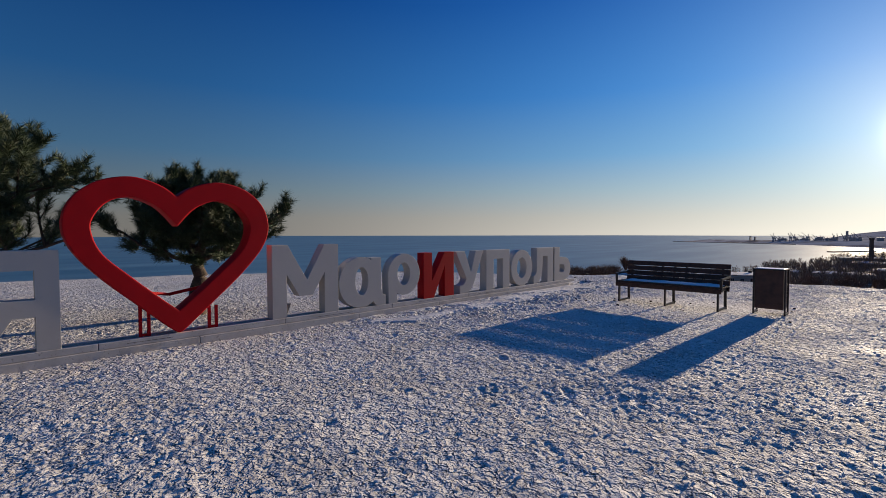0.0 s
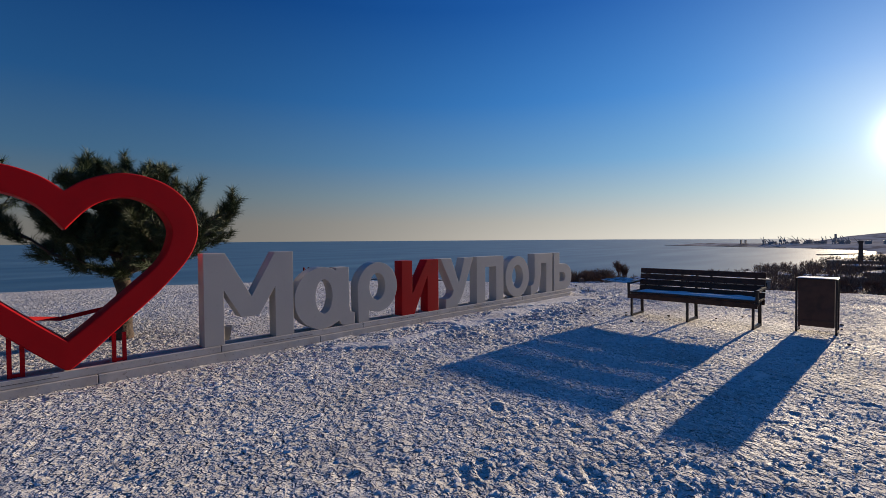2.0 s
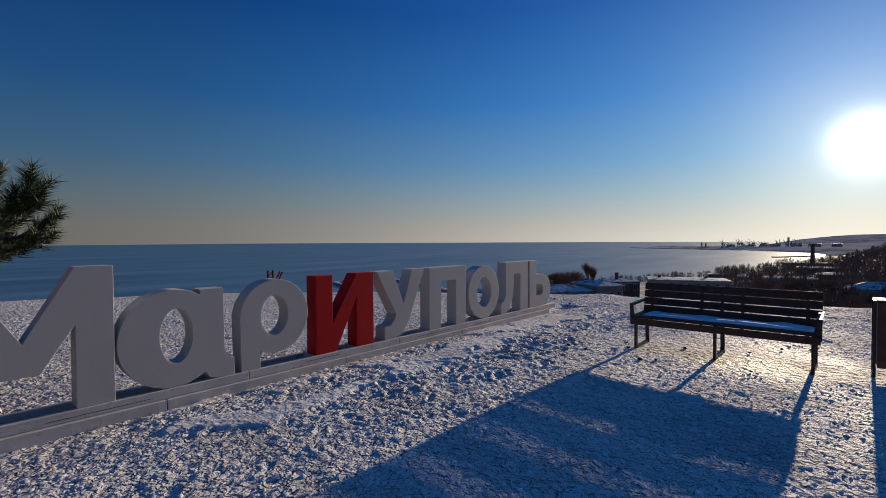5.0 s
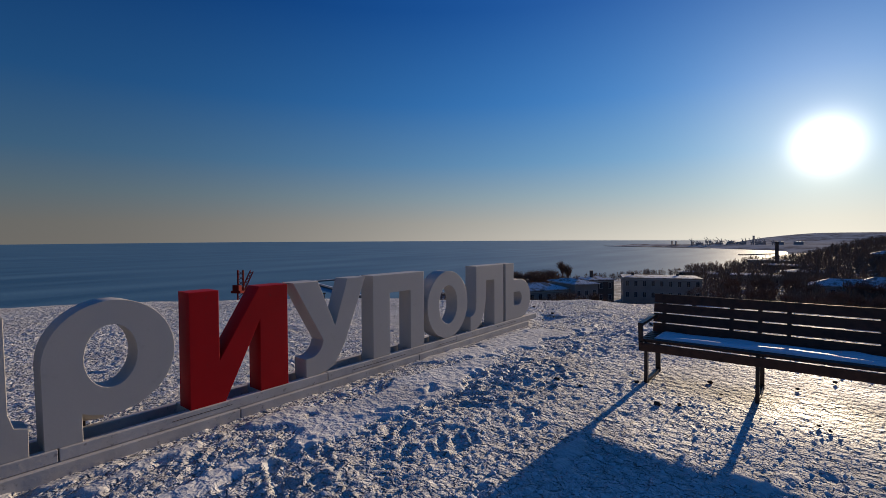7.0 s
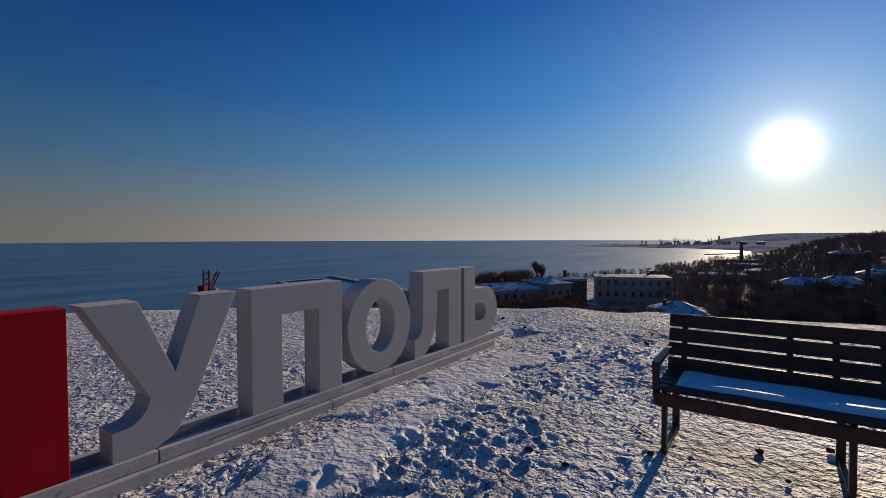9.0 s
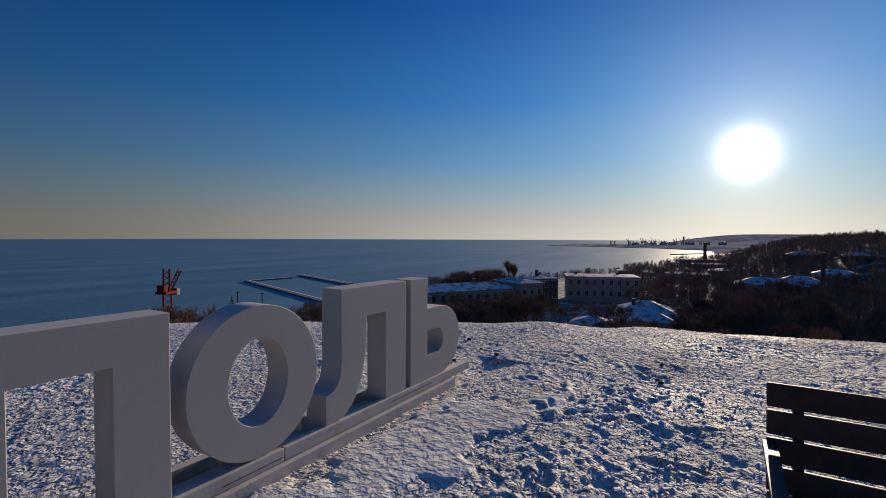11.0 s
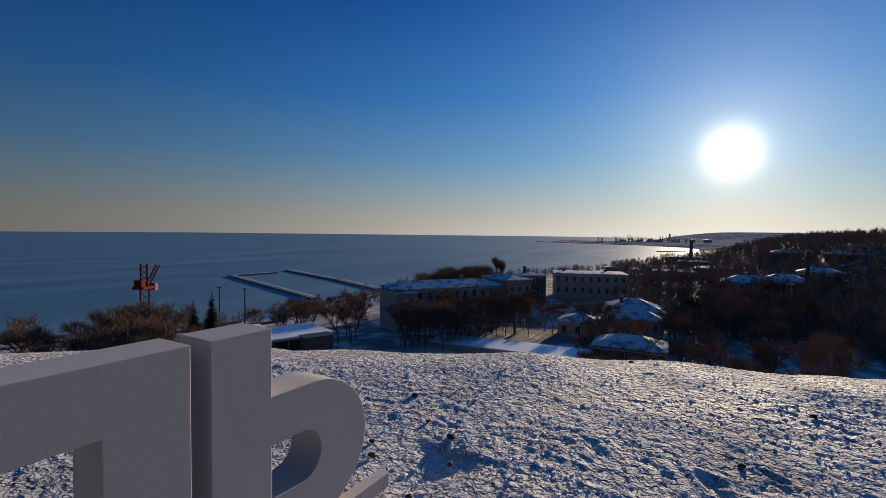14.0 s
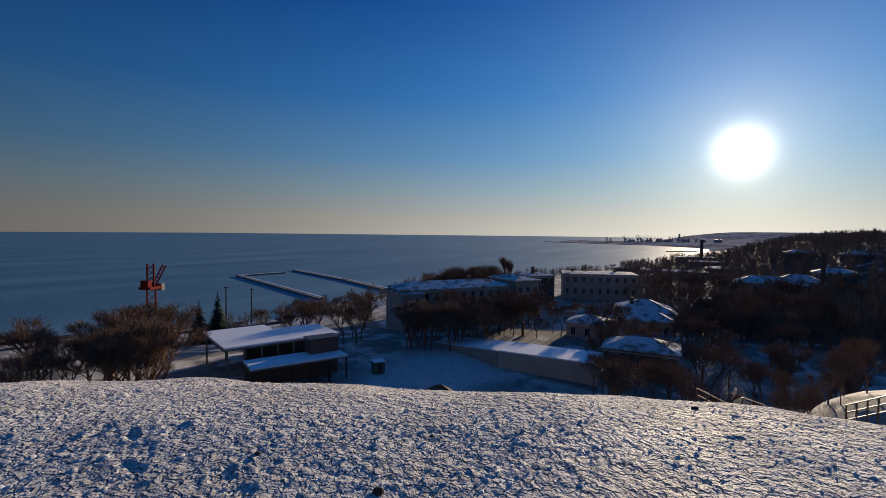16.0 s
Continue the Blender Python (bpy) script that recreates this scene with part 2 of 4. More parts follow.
def sea_material():
    m = bpy.data.materials.new("winter_sea")
    m.use_nodes = True
    nt = m.node_tree
    p = nt.nodes["Principled BSDF"]
    p.inputs["IOR"].default_value = 1.33
    geo = nt.nodes.new("ShaderNodeNewGeometry")
    n = nt.nodes.new("ShaderNodeTexNoise")
    n.inputs["Scale"].default_value, n.inputs["Detail"].default_value = 0.004, 5
    stretch = nt.nodes.new("ShaderNodeMapping")
    stretch.inputs["Rotation"].default_value[2] = radians(35)
    stretch.inputs["Scale"].default_value = (1, 5, 1)
    nt.links.new(geo.outputs["Position"], stretch.inputs["Vector"])
    nt.links.new(stretch.outputs[0], n.inputs["Vector"])
    c = nt.nodes.new("ShaderNodeValToRGB")
    c.color_ramp.elements[0].position, c.color_ramp.elements[0].color = 0.35, (0.048, 0.138, 0.212, 1)
    c.color_ramp.elements[1].position, c.color_ramp.elements[1].color = 0.7, (0.120, 0.250, 0.330, 1)
    nt.links.new(n.outputs[0], c.inputs[0])
    nt.links.new(c.outputs[0], p.inputs["Base Color"])
    r = nt.nodes.new("ShaderNodeMapRange")
    r.inputs[3].default_value, r.inputs[4].default_value = 0.44, 0.62
    nt.links.new(n.outputs[0], r.inputs[0])
    nt.links.new(r.outputs[0], p.inputs["Roughness"])
    w = nt.nodes.new("ShaderNodeTexNoise")
    w.inputs["Scale"].default_value, w.inputs["Detail"].default_value = 0.35, 4
    nt.links.new(geo.outputs["Position"], w.inputs["Vector"])
    b = nt.nodes.new("ShaderNodeBump")
    b.inputs["Strength"].default_value, b.inputs["Distance"].default_value = 0.22, 0.8
    nt.links.new(w.outputs[0], b.inputs["Height"])
    nt.links.new(b.outputs[0], p.inputs["Normal"])
    return m


M["sea"] = sea_material()


# ---- mesh helpers ----
def mesh_ob(name, me, mat, parent=None, label=""):
    me.materials.append(M[mat])
    ob = new(name, me)
    if parent:
        ob.parent = parent
    return tagged(ob, label)


def part(name, bm, mat, parent=None, label="", smooth=False):
    me = bpy.data.meshes.new(name)
    if smooth:
        for f in bm.faces:
            f.smooth = True
    bm.to_mesh(me)
    bm.free()
    return mesh_ob(name, me, mat, parent, label)


def thing(name, label, category, m=None, group="", kind=""):
    ob = new(name)
    ob.empty_display_size = 0.1
    if m is not None:
        ob.matrix_basis = m
    return tagged(ob, label, category, group, kind)


QUADS = ((0, 3, 2, 1), (4, 5, 6, 7), (0, 1, 5, 4), (1, 2, 6, 5), (2, 3, 7, 6), (3, 0, 4, 7))


def add_box(bm, x0, y0, z0, x1, y1, z1, bevel=0.0, m=None):
    made = [bm.verts.new((m @ Vector(p)) if m else p) for z in (z0, z1) for p in ((x0, y0, z), (x1, y0, z), (x1, y1, z), (x0, y1, z))]
    for q in QUADS:
        bm.faces.new([made[i] for i in q])
    if bevel:
        edges = list({e for v in made for e in v.link_edges})
        bmesh.ops.bevel(bm, geom=edges, offset=bevel, segments=2, affect="EDGES", profile=0.6)
    return bm


def box(x0, y0, z0, x1, y1, z1, bevel=0.0, m=None):
    return add_box(bmesh.new(), x0, y0, z0, x1, y1, z1, bevel, m)


def add_bar(bm, a, b, w, d=None, sides=0, w2=None):
    """A straight bar from a to b: rectangular w x d, or round with that many sides."""
    a, b = Vector(a), Vector(b)
    turn = (b - a).to_track_quat("Z", "Y")
    if sides:
        ring = [Vector((math.cos(2 * math.pi * i / sides), math.sin(2 * math.pi * i / sides), 0)) for i in range(sides)]
        low, high = [w * p for p in ring], [(w if w2 is None else w2) * p for p in ring]
    else:
        low = high = [Vector((i * w / 2, j * (d or w) / 2, 0)) for i, j in ((-1, -1), (1, -1), (1, 1), (-1, 1))]
    u = [bm.verts.new(a + turn @ p) for p in low]
    v = [bm.verts.new(b + turn @ p) for p in high]
    n = len(u)
    for i in range(n):
        bm.faces.new((u[i], u[(i + 1) % n], v[(i + 1) % n], v[i]))
    bm.faces.new(u[::-1])
    bm.faces.new(v)
    return bm


def arc_points(cx, cz, rx, rz, a0, a1, n=28):
    return [(cx + rx * math.cos(radians(a0 + (a1 - a0) * i / n)), cz + rz * math.sin(radians(a0 + (a1 - a0) * i / n))) for i in range(n + 1)]


def rounded(points, closed=True, n=6):
    """Catmull-Rom through the points."""
    out, k = [], len(points)
    for i in range(k if closed else k - 1):
        p = [Vector((*points[(i + j) % k], 0)) if closed else Vector((*points[min(max(i + j, 0), k - 1)], 0)) for j in (-1, 0, 1, 2)]
        for s in range(n):
            t = s / n
            q = 0.5 * ((2 * p[1]) + (p[2] - p[0]) * t + (2 * p[0] - 5 * p[1] + 4 * p[2] - p[3]) * t * t + (3 * p[1] - p[0] - 3 * p[2] + p[3]) * t ** 3)
            out.append((q.x, q.y))
    if not closed:
        out.append(points[-1])
    return out


def cutout(name, loops, front, depth, mat, parent=None, label="", edge=0.006):
    """Outlines in x and z (holes too), standing upright, its front at y = front, depth metres thick."""
    cu = bpy.data.curves.new(name, "CURVE")
    cu.dimensions, cu.fill_mode = "2D", "BOTH"
    cu.extrude, cu.bevel_depth, cu.bevel_resolution, cu.offset = depth / 2 - edge, edge, 1, -edge
    for loop in loops:
        sp = cu.splines.new("POLY")
        sp.points.add(len(loop) - 1)
        for p, (x, z) in zip(sp.points, loop):
            p.co = (x, z, 0, 1)
        sp.use_cyclic_u = True
    tmp = bpy.data.objects.new("tmp", cu)
    scene.collection.objects.link(tmp)
    me = bpy.data.meshes.new_from_object(tmp)
    bpy.data.objects.remove(tmp)
    bpy.data.curves.remove(cu)
    me.transform(Matrix.Translation((0, front + depth / 2, 0)) @ pose(0, 0, 0, 90))
    me.materials.clear()
    me.set_sharp_from_angle(angle=radians(28))
    me.name = name
    return mesh_ob(name, me, mat, parent, label)


# ---- the ground ----
COAST_X = [-4000, -300, 0, 60, 76, 103, 117, 161, 230, 265, 410, 533, 758, 1066, 1200, 1300, 1500, 1663, 1720, 1745, 1790, 2500, 4800]
COAST_Y = [700, 260, 215, 198, 182, 165, 161, 164, 172, 164, 122, 80, 73, 42, 40, 60, 220, 335, 590, 590, 250, 260, 360]
rng = np.random.default_rng(7)


def lattice(x, y, seed):
    i = np.floor(x).astype(np.int64)
    j = np.floor(y).astype(np.int64)
    h = (i * 374761393 + j * 668265263 + seed * 974634777) & 0x7FFFFFFF
    h = ((h ^ (h >> 13)) * 1274126177) & 0x7FFFFFFF
    return ((h ^ (h >> 16)) & 0xFFFF) / 65535.0


def value_noise(x, y, seed=0):
    fx, fy = x - np.floor(x), y - np.floor(y)
    fx, fy = fx * fx * (3 - 2 * fx), fy * fy * (3 - 2 * fy)
    a, b = lattice(x, y, seed), lattice(x + 1, y, seed)
    c, d = lattice(x, y + 1, seed), lattice(x + 1, y + 1, seed)
    return (a * (1 - fx) + b * fx) * (1 - fy) + (c * (1 - fx) + d * fx) * fy - 0.5


def smooth(t):
    t = np.clip(t, 0, 1)
    return t * t * (3 - 2 * t)


def brow(x, y):
    """How far a place lies beyond the brow of the height."""
    th = np.arctan2(y, x + 5.0)
    r0 = 21.3 - 1.0 * np.clip(th, -0.6, 1.8)
    r0 = r0 + 25 * smooth((-th - 0.25) / 1.2) + 25 * smooth((th - 1.7) / 1.2)
    return np.hypot(x + 5.0, y) - r0 + 0.35 * value_noise(x * 0.45, y * 0.45, 5) + 0.25 * value_noise(x * 1.3, y * 1.3, 6)


def low_land(x, y):
    inland = np.interp(x, COAST_X, COAST_Y) - y
    z = -33.0 + np.clip(inland * 0.09, -4, 9)
    z = z + 13 * smooth((x - 150) / 220) * smooth((22 - y) / 70) * (1 - smooth((x - 600) / 500)) + 9 * smooth((-25 - y) / 60) * smooth((x - 30) / 160) * (1 - smooth((x - 700) / 500))
    z = z + 44 * smooth((x - 2300) / 900) * smooth((420 - y) / 520)
    z = z + np.where(inland > 5, 1.2 * value_noise(x * 0.03, y * 0.03, 3) + 0.5 * value_noise(x * 0.12, y * 0.12, 4), 0)
    return z


def land(x, y):
    d = brow(x, y)
    low = low_land(x, y)
    # the shoulder of the slope on the sunward side
    slope = -np.where(d > -1.2, (np.clip(d + 1.2, 0, 3.0) ** 2) * 0.085, 0) - np.clip(d - 1.8, 0, None) * 0.70
    shoulder = 13.4 * np.exp(-(((x - 47) / 11.0) ** 2 + ((y + 4) / 12.0) ** 2))
    slope = slope + shoulder * smooth((d - 4) / 7)
    slope = slope + np.where(d > 2, 0.5 * value_noise(x * 0.25, y * 0.25, 8) * np.clip(d / 10, 0, 1), 0)
    return np.maximum(slope, low)


def land_at(x, y):
    return float(land(np.array([float(x)]), np.array([float(y)]))[0])


def grow(start, step, limit, rate):
    out, x = [], start
    while x < limit:
        step *= rate
        x += step
        out.append(x)
    return out


def axis_lines(a, b, fine, lo, hi):
    up = grow(b, fine, hi, 1.075)
    down = [-v for v in grow(-a, fine, -lo, 1.075)]
    return np.array(sorted(down) + list(np.arange(a, b + 1e-6, fine)) + up)


def chunks(x, y, seed):
    """Broken crust: tilted plates of uneven height with creases between them, cells of about one unit."""
    x, y = x + 0.45 * value_noise(x * 1.7, y * 1.7, seed + 1), y + 0.45 * value_noise(x * 1.7, y * 1.7, seed + 2)
    best, second = np.full(x.shape, 9.0), np.full(x.shape, 9.0)
    high = np.zeros(x.shape)
    for i in (-1, 0, 1):
        for j in (-1, 0, 1):
            cx, cy = np.floor(x) + i, np.floor(y) + j
            a, b, c = lattice(cx, cy, seed + 3), lattice(cx, cy, seed + 4), lattice(cx, cy, seed + 5)
            dx, dy = x - cx - a, y - cy - b
            d = dx * dx + dy * dy
            near = d < best
            second = np.where(near, best, np.minimum(second, d))
            high = np.where(near, (c - 0.5) + 0.9 * (dx * (a - 0.5) + dy * (b - 0.5)), high)
            best = np.where(near, d, best)
    return high - 0.45 * (1 - smooth((np.sqrt(second) - np.sqrt(best)) / 0.3))


def plates(X, Y):
    """Smooth unbroken crust: 1 on the plates, 0 where feet have broken it."""
    v = 0.9 * value_noise(X * 0.8, Y * 3.4, 61) + 0.6 * value_noise(X * 2.4, Y * 5.5, 62) + 0.3 * value_noise(X * 8, Y * 9, 63)
    along = np.exp(-((Y - 5.95) / 0.62) ** 4) * smooth((X - 3.2) / 1.5) * (1 - smooth((X - 10.6) / 1.2))
    return smooth((v + 0.80 * along - 0.62) / 0.09)


def trodden(X, Y):
    """Relief of walked-over snow: crumbs and scuffs, smoother strips, an icy patch round the bench."""
    sx, sy = X * 0.87 + Y * 0.5, (Y * 0.87 - X * 0.5) * 1.1
    z = 0.008 * value_noise(sx * 3.1, sy * 3.1, 11) + 0.007 * value_noise(sx * 6.5, sy * 6.5, 12) + CRUST[0] * chunks(sx * 8.5, sy * 9.5, 70) + CRUST[1] * chunks(sx * 21, sy * 24, 80) + 0.008 * value_noise(sx * 37, sy * 37, 18)
    calm = smooth((value_noise(X * 0.55, Y * 0.55, 15) + 0.02) / 0.22)
    flat = plates(X, Y)
    icy = np.exp(-(((X - 9.4) / 1.2) ** 2 + ((Y - 2.9) / 1.7) ** 2))
    worn = np.exp(-((Y - 5.2) / 1.35) ** 2) * smooth((X - 4.5) / 1.5) * (1 - smooth((X - 9.8) / 1.5))
    z = z * (0.72 + 0.45 * worn) * (1.0 - 0.25 * calm) * (1 - 0.85 * flat) * (1 - 0.55 * icy)
    hollow = 0.018 + 0.045 * smooth((X - 11.5) / 3.0)
    return z + 0.04 * value_noise(X * 0.35, Y * 0.35, 14) + hollow * (value_noise(X * 0.95, Y * 0.7, 19) + 0.5 * value_noise(X * 2.1, Y * 1.5, 20)) * (1 - 0.6 * icy) + 0.013 * flat


def snow_crumbs(xs, ys, Z, count):
    """Loose chips of frozen snow kicked up over the trodden ground."""
    g = np.random.default_rng(19)
    x, y = g.uniform(-0.5, 16.5, count), g.uniform(-1.0, 13.0, count)
    keep = (np.abs(y - 6.62) > 0.3) | (x > 11.6)
    keep &= plates(x, y) < 0.3
    keep &= np.exp(-(((x - 9.4) / 1.2) ** 2 + ((y - 2.9) / 1.7) ** 2)) < 0.6
    keep &= value_noise(x * 1.3, y * 1.3, 91) + 0.5 * value_noise(x * 4.0, y * 4.0, 92) > g.uniform(-0.55, 0.35, count)
    x, y = x[keep], y[keep]
    n = len(x)
    i, j = np.clip(np.searchsorted(xs, x), 0, len(xs) - 1), np.clip(np.searchsorted(ys, y), 0, len(ys) - 1)
    z = Z[j, i]
    r = 0.007 + 0.017 * g.random(n) ** 2.2
    turn = g.uniform(0, 6.283, n)
    verts = np.zeros((n, 5, 3))
    for k in range(4):
        a = turn + k * 1.571 + g.uniform(-0.5, 0.5, n)
        rr = r * g.uniform(0.7, 1.9, n)
        verts[:, k] = np.stack([x + rr * np.cos(a), y + rr * np.sin(a), z - 0.006], -1)
    verts[:, 4] = np.stack([x + r * g.uniform(-0.6, 0.6, n), y + r * g.uniform(-0.6, 0.6, n), z + r * g.uniform(0.22, 0.70, n)], -1)
    base = np.arange(n)[:, None, None] * 5
    faces = (base + np.array([[0, 1, 4], [1, 2, 4], [2, 3, 4], [3, 0, 4]])[None]).reshape(-1, 3)
    me = bpy.data.meshes.new("snow_crumbs")
    me.vertices.add(n * 5)
    me.vertices.foreach_set("co", verts.ravel().astype(np.float32))
    me.loops.add(len(faces) * 3)
    me.loops.foreach_set("vertex_index", faces.ravel().astype(np.int32))
    me.polygons.add(len(faces))
    me.polygons.foreach_set("loop_start", np.arange(0, len(faces) * 3, 3, dtype=np.int32))
    me.update(calc_edges=True)
    tagged(mesh_ob("snow_crumbs", me, "snow_chip"), "loose frozen crumbs strewn over the trodden snow", "snow", kind="stuff")


def build_ground():
    xs = axis_lines(-1.0, 17.0, FINE, -4500, 4850)
    ys = axis_lines(-1.5, 13.5, FINE, -4500, 4850)
    X, Y = np.meshgrid(xs, ys)
    Z = land(X, Y)
    near = np.exp(-np.clip(np.hypot(np.clip(np.abs(X - 8) - 9, 0, None), np.clip(np.abs(Y - 6) - 7.5, 0, None)) / 3.0, 0, 8) ** 2)
    R = trodden(X, Y)
    # footprints
    fx0, fy0 = np.searchsorted(xs, -1.0), np.searchsorted(ys, -1.5)
    n = int(18.0 / FINE)
    m = int(15.0 / FINE)
    for k in range(FOOT):
        if k % 5 < 4:
            cx, cy = rng.uniform(-0.8, 16.5), rng.uniform(-1.2, 13)
        else:                                                # the worn way along the sign
            s = rng.uniform(0, 1)
            cx, cy = 5.5 + 7.0 * s + rng.normal(0, 0.3), 5.25 - 0.2 * s + rng.normal(0, 0.38)
        icy = math.exp(-(((cx - 9.6) / 1.5) ** 2 + ((cy - 2.6) / 2.3) ** 2))
        if icy > 0.45 or (cy > 6.3 and cy < 7.1) or (k % 3 and plates(np.array([cx]), np.array([cy]))[0] > 0.5):
            continue
        a = rng.uniform(0, math.pi) if rng.uniform() < 0.5 else rng.normal(0.75, 0.35)
        L, W, dep = rng.uniform(0.07, 0.15), rng.uniform(0.035, 0.06), rng.uniform(0.008, 0.034) * (0.62 if k % 5 == 4 else 0.30)
        i0, j0 = fx0 + int((cx + 1.0) / FINE), fy0 + int((cy + 1.5) / FINE)
        w = int(0.32 / FINE)
        sl = (slice(max(j0 - w, 0), j0 + w), slice(max(i0 - w, 0), i0 + w))
        dx, dy = X[sl] - cx, Y[sl] - cy
        u, v = dx * math.cos(a) + dy * math.sin(a), -dx * math.sin(a) + dy * math.cos(a)
        q = np.sqrt((u / L) ** 2 + (v / W) ** 2)
        q = q * (1 + 1.1 * value_noise(dx * 13 + k, dy * 13, 21))
        R[sl] += -dep * (1 - smooth((q - 0.55) / 0.45)) + 0.55 * dep * np.exp(-((q - 1.22) / 0.28) ** 2)
    Z = Z + R * near
    Z = Z - 0.05 * np.exp(-((Y - 6.5) / 0.17) ** 2) * (X < 12)
    Z = np.where(np.abs(Y - 6.7) < 0.45, np.where(X < 11.5, np.minimum(Z, 0.02), Z), Z)
    d = brow(X, Y)
    inland = np.interp(X, COAST_X, COAST_Y) - Y
    litter = smooth((d - 4) / 12) * 0.75
    field = np.exp(-(((X - 84) / 22) ** 2 + ((Y - 50) / 13) ** 2) ** 2)
    litter = litter * (1 - field)
    prom = smooth((60 - inland) / 30) * smooth((X - 20) / 30) * (1 - smooth((X - 330) / 60))
    litter = litter * (1 - 0.65 * prom)
    shoulder = np.exp(-(((X - 43) / 14) ** 2 + ((Y + 3) / 12) ** 2) ** 2)
    litter = litter * (1 - 0.25 * shoulder)
    litter = litter * (1 - 0.3 * smooth((X - 900) / 500))
    litter = np.clip(litter + 0.5 * (1 - smooth((X - 700) / 400)) * smooth((X - 180) / 150) * smooth((60 - Y) / 60), 0, 1)
    ny, nx = X.shape
    me = bpy.data.meshes.new("ground")
    verts = np.stack([X, Y, Z], -1).reshape(-1, 3).astype(np.float32)
    idx = np.arange(ny * nx, dtype=np.int32).reshape(ny, nx)
    quads = np.stack([idx[:-1, :-1], idx[:-1, 1:], idx[1:, 1:], idx[1:, :-1]], -1).reshape(-1)
    nf = len(quads) // 4
    me.vertices.add(len(verts))
    me.vertices.foreach_set("co", verts.ravel())
    me.loops.add(len(quads))
    me.loops.foreach_set("vertex_index", quads)
    me.polygons.add(nf)
    me.polygons.foreach_set("loop_start", np.arange(0, nf * 4, 4, dtype=np.int32))
    me.polygons.foreach_set("use_smooth", np.ones(nf, dtype=bool))
    me.update(calc_edges=True)
    flat = plates(X, Y)
    icy = np.exp(-(((X - 9.4) / 1.2) ** 2 + ((Y - 2.9) / 1.7) ** 2))
    for nm, val in (("crumbs", 1 - 0.75 * flat - 0.35 * icy), ("ice", icy)):
        at = me.attributes.new(nm, "FLOAT", "POINT")
        at.data.foreach_set("value", val.ravel().astype(np.float32))
    at = me.attributes.new("litter", "FLOAT", "POINT")
    at.data.foreach_set("value", litter.ravel().astype(np.float32))
    ob = mesh_ob("ground", me, "snow")
    snow_crumbs(xs, ys, Z, 120000)
    # beyond x = 1000 the ground takes the haze-toned scrub
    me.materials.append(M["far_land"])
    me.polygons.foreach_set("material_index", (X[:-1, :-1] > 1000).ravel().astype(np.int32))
    return ob


tagged(build_ground(), "snow-covered hilltop and slopes down to the shore", "ground", kind="structure")
bm = bmesh.new()
bmesh.ops.create_grid(bm, x_segments=60, y_segments=60, size=4870)
bmesh.ops.translate(bm, verts=bm.verts, vec=(0, 0, -32))
tagged(part("water", bm, "sea"), "calm blue-grey winter sea", "sea", kind="structure")

# ---- the sign ----
F = 6.577                 # the letters' front
TOP, BASE, CAP = 1.018, 0.118, 1.228
B = BASE


def letter(loops, mat, label):
    ob = thing("sign_letter", label, "letter", group="letters of the sign")
    cutout("front_panel", loops, F, 0.012, mat, ob, edge=0.003)
    cutout("side_band", loops, F + 0.0122, 0.166, mat, ob, edge=0.003)
    cutout("back_panel", loops, F + 0.1784, 0.012, mat, ob, edge=0.003)
    return ob


WHITE = "white-painted box letter on a long low plinth, "
letter([[(0.08, B), (0.29, B), (0.29, CAP), (-0.18, CAP), *arc_points(-0.18, 0.865, 0.36, CAP - 0.865, 90, 180, 12)[1:],
         *arc_points(-0.18, 0.865, 0.36, 0.365, 180, 240, 8)[1:], (-0.60, B), (-0.33, B), (-0.10, 0.50), (0.08, 0.50)],
        [(0.08, 0.69), (-0.15, 0.69), *arc_points(-0.15, 0.85, 0.16, 0.16, 270, 90, 14)[1:-1], (-0.15, 1.01), (0.08, 1.01)]],
       "white", WHITE + "capital Я")
letter([[(2.72, B), (2.945, B), (2.945, 0.78), (3.15, 0.43), (3.375, 0.43), (3.59, 0.78), (3.59, B), (3.84, B), (3.84, CAP), (3.59, CAP), (3.28, 0.675), (2.965, CAP), (2.72, CAP)]],
       "white", WHITE + "capital М")
letter([[*arc_points(4.285, 0.555, 0.43, 0.437, 59, 301), (4.545, 0.20), (4.59, 0.135), (4.67, B), (4.815, B), (4.815, 0.29), (4.75, 0.31), (4.725, 0.40), (4.715, 0.975), (4.505, 0.975)],
        arc_points(4.305, 0.575, 0.135, 0.245, 0, 347)], "white", WHITE + "small а")
letter([[(5.08, B), *arc_points(5.255, 0.635, 0.38, 0.385, 242, 540, 34), (4.885, B)],
        arc_points(5.243, 0.645, 0.152, 0.212, 0, 347)], "white", WHITE + "small р")
letter([[(5.74, B), (6.01, B), (6.315, 0.74), (6.315, B), (6.58, B), (6.58, TOP), (6.312, TOP), (5.965, 0.455), (5.965, TOP), (5.74, TOP)]],
       "red", "red-painted box letter И among white ones on the plinth")
letter([[(6.64, TOP), (6.91, TOP), (7.11, 0.56), (7.27, TOP), (7.51, TOP), (7.23, 0.37), *rounded([(7.23, 0.37), (7.13, 0.215), (7.04, 0.15), (6.93, B), (6.77, B)], False)[1:], (6.77, 0.29),
         *rounded([(6.77, 0.29), (6.87, 0.305), (6.94, 0.365), (6.968, 0.44)], False)[1:]]], "white", WHITE + "small у")
letter([[(7.622, B), (7.875, B), (7.875, 0.812), (8.22, 0.812), (8.22, B), (8.46, B), (8.46, TOP), (7.622, TOP)]], "white", WHITE + "small п")
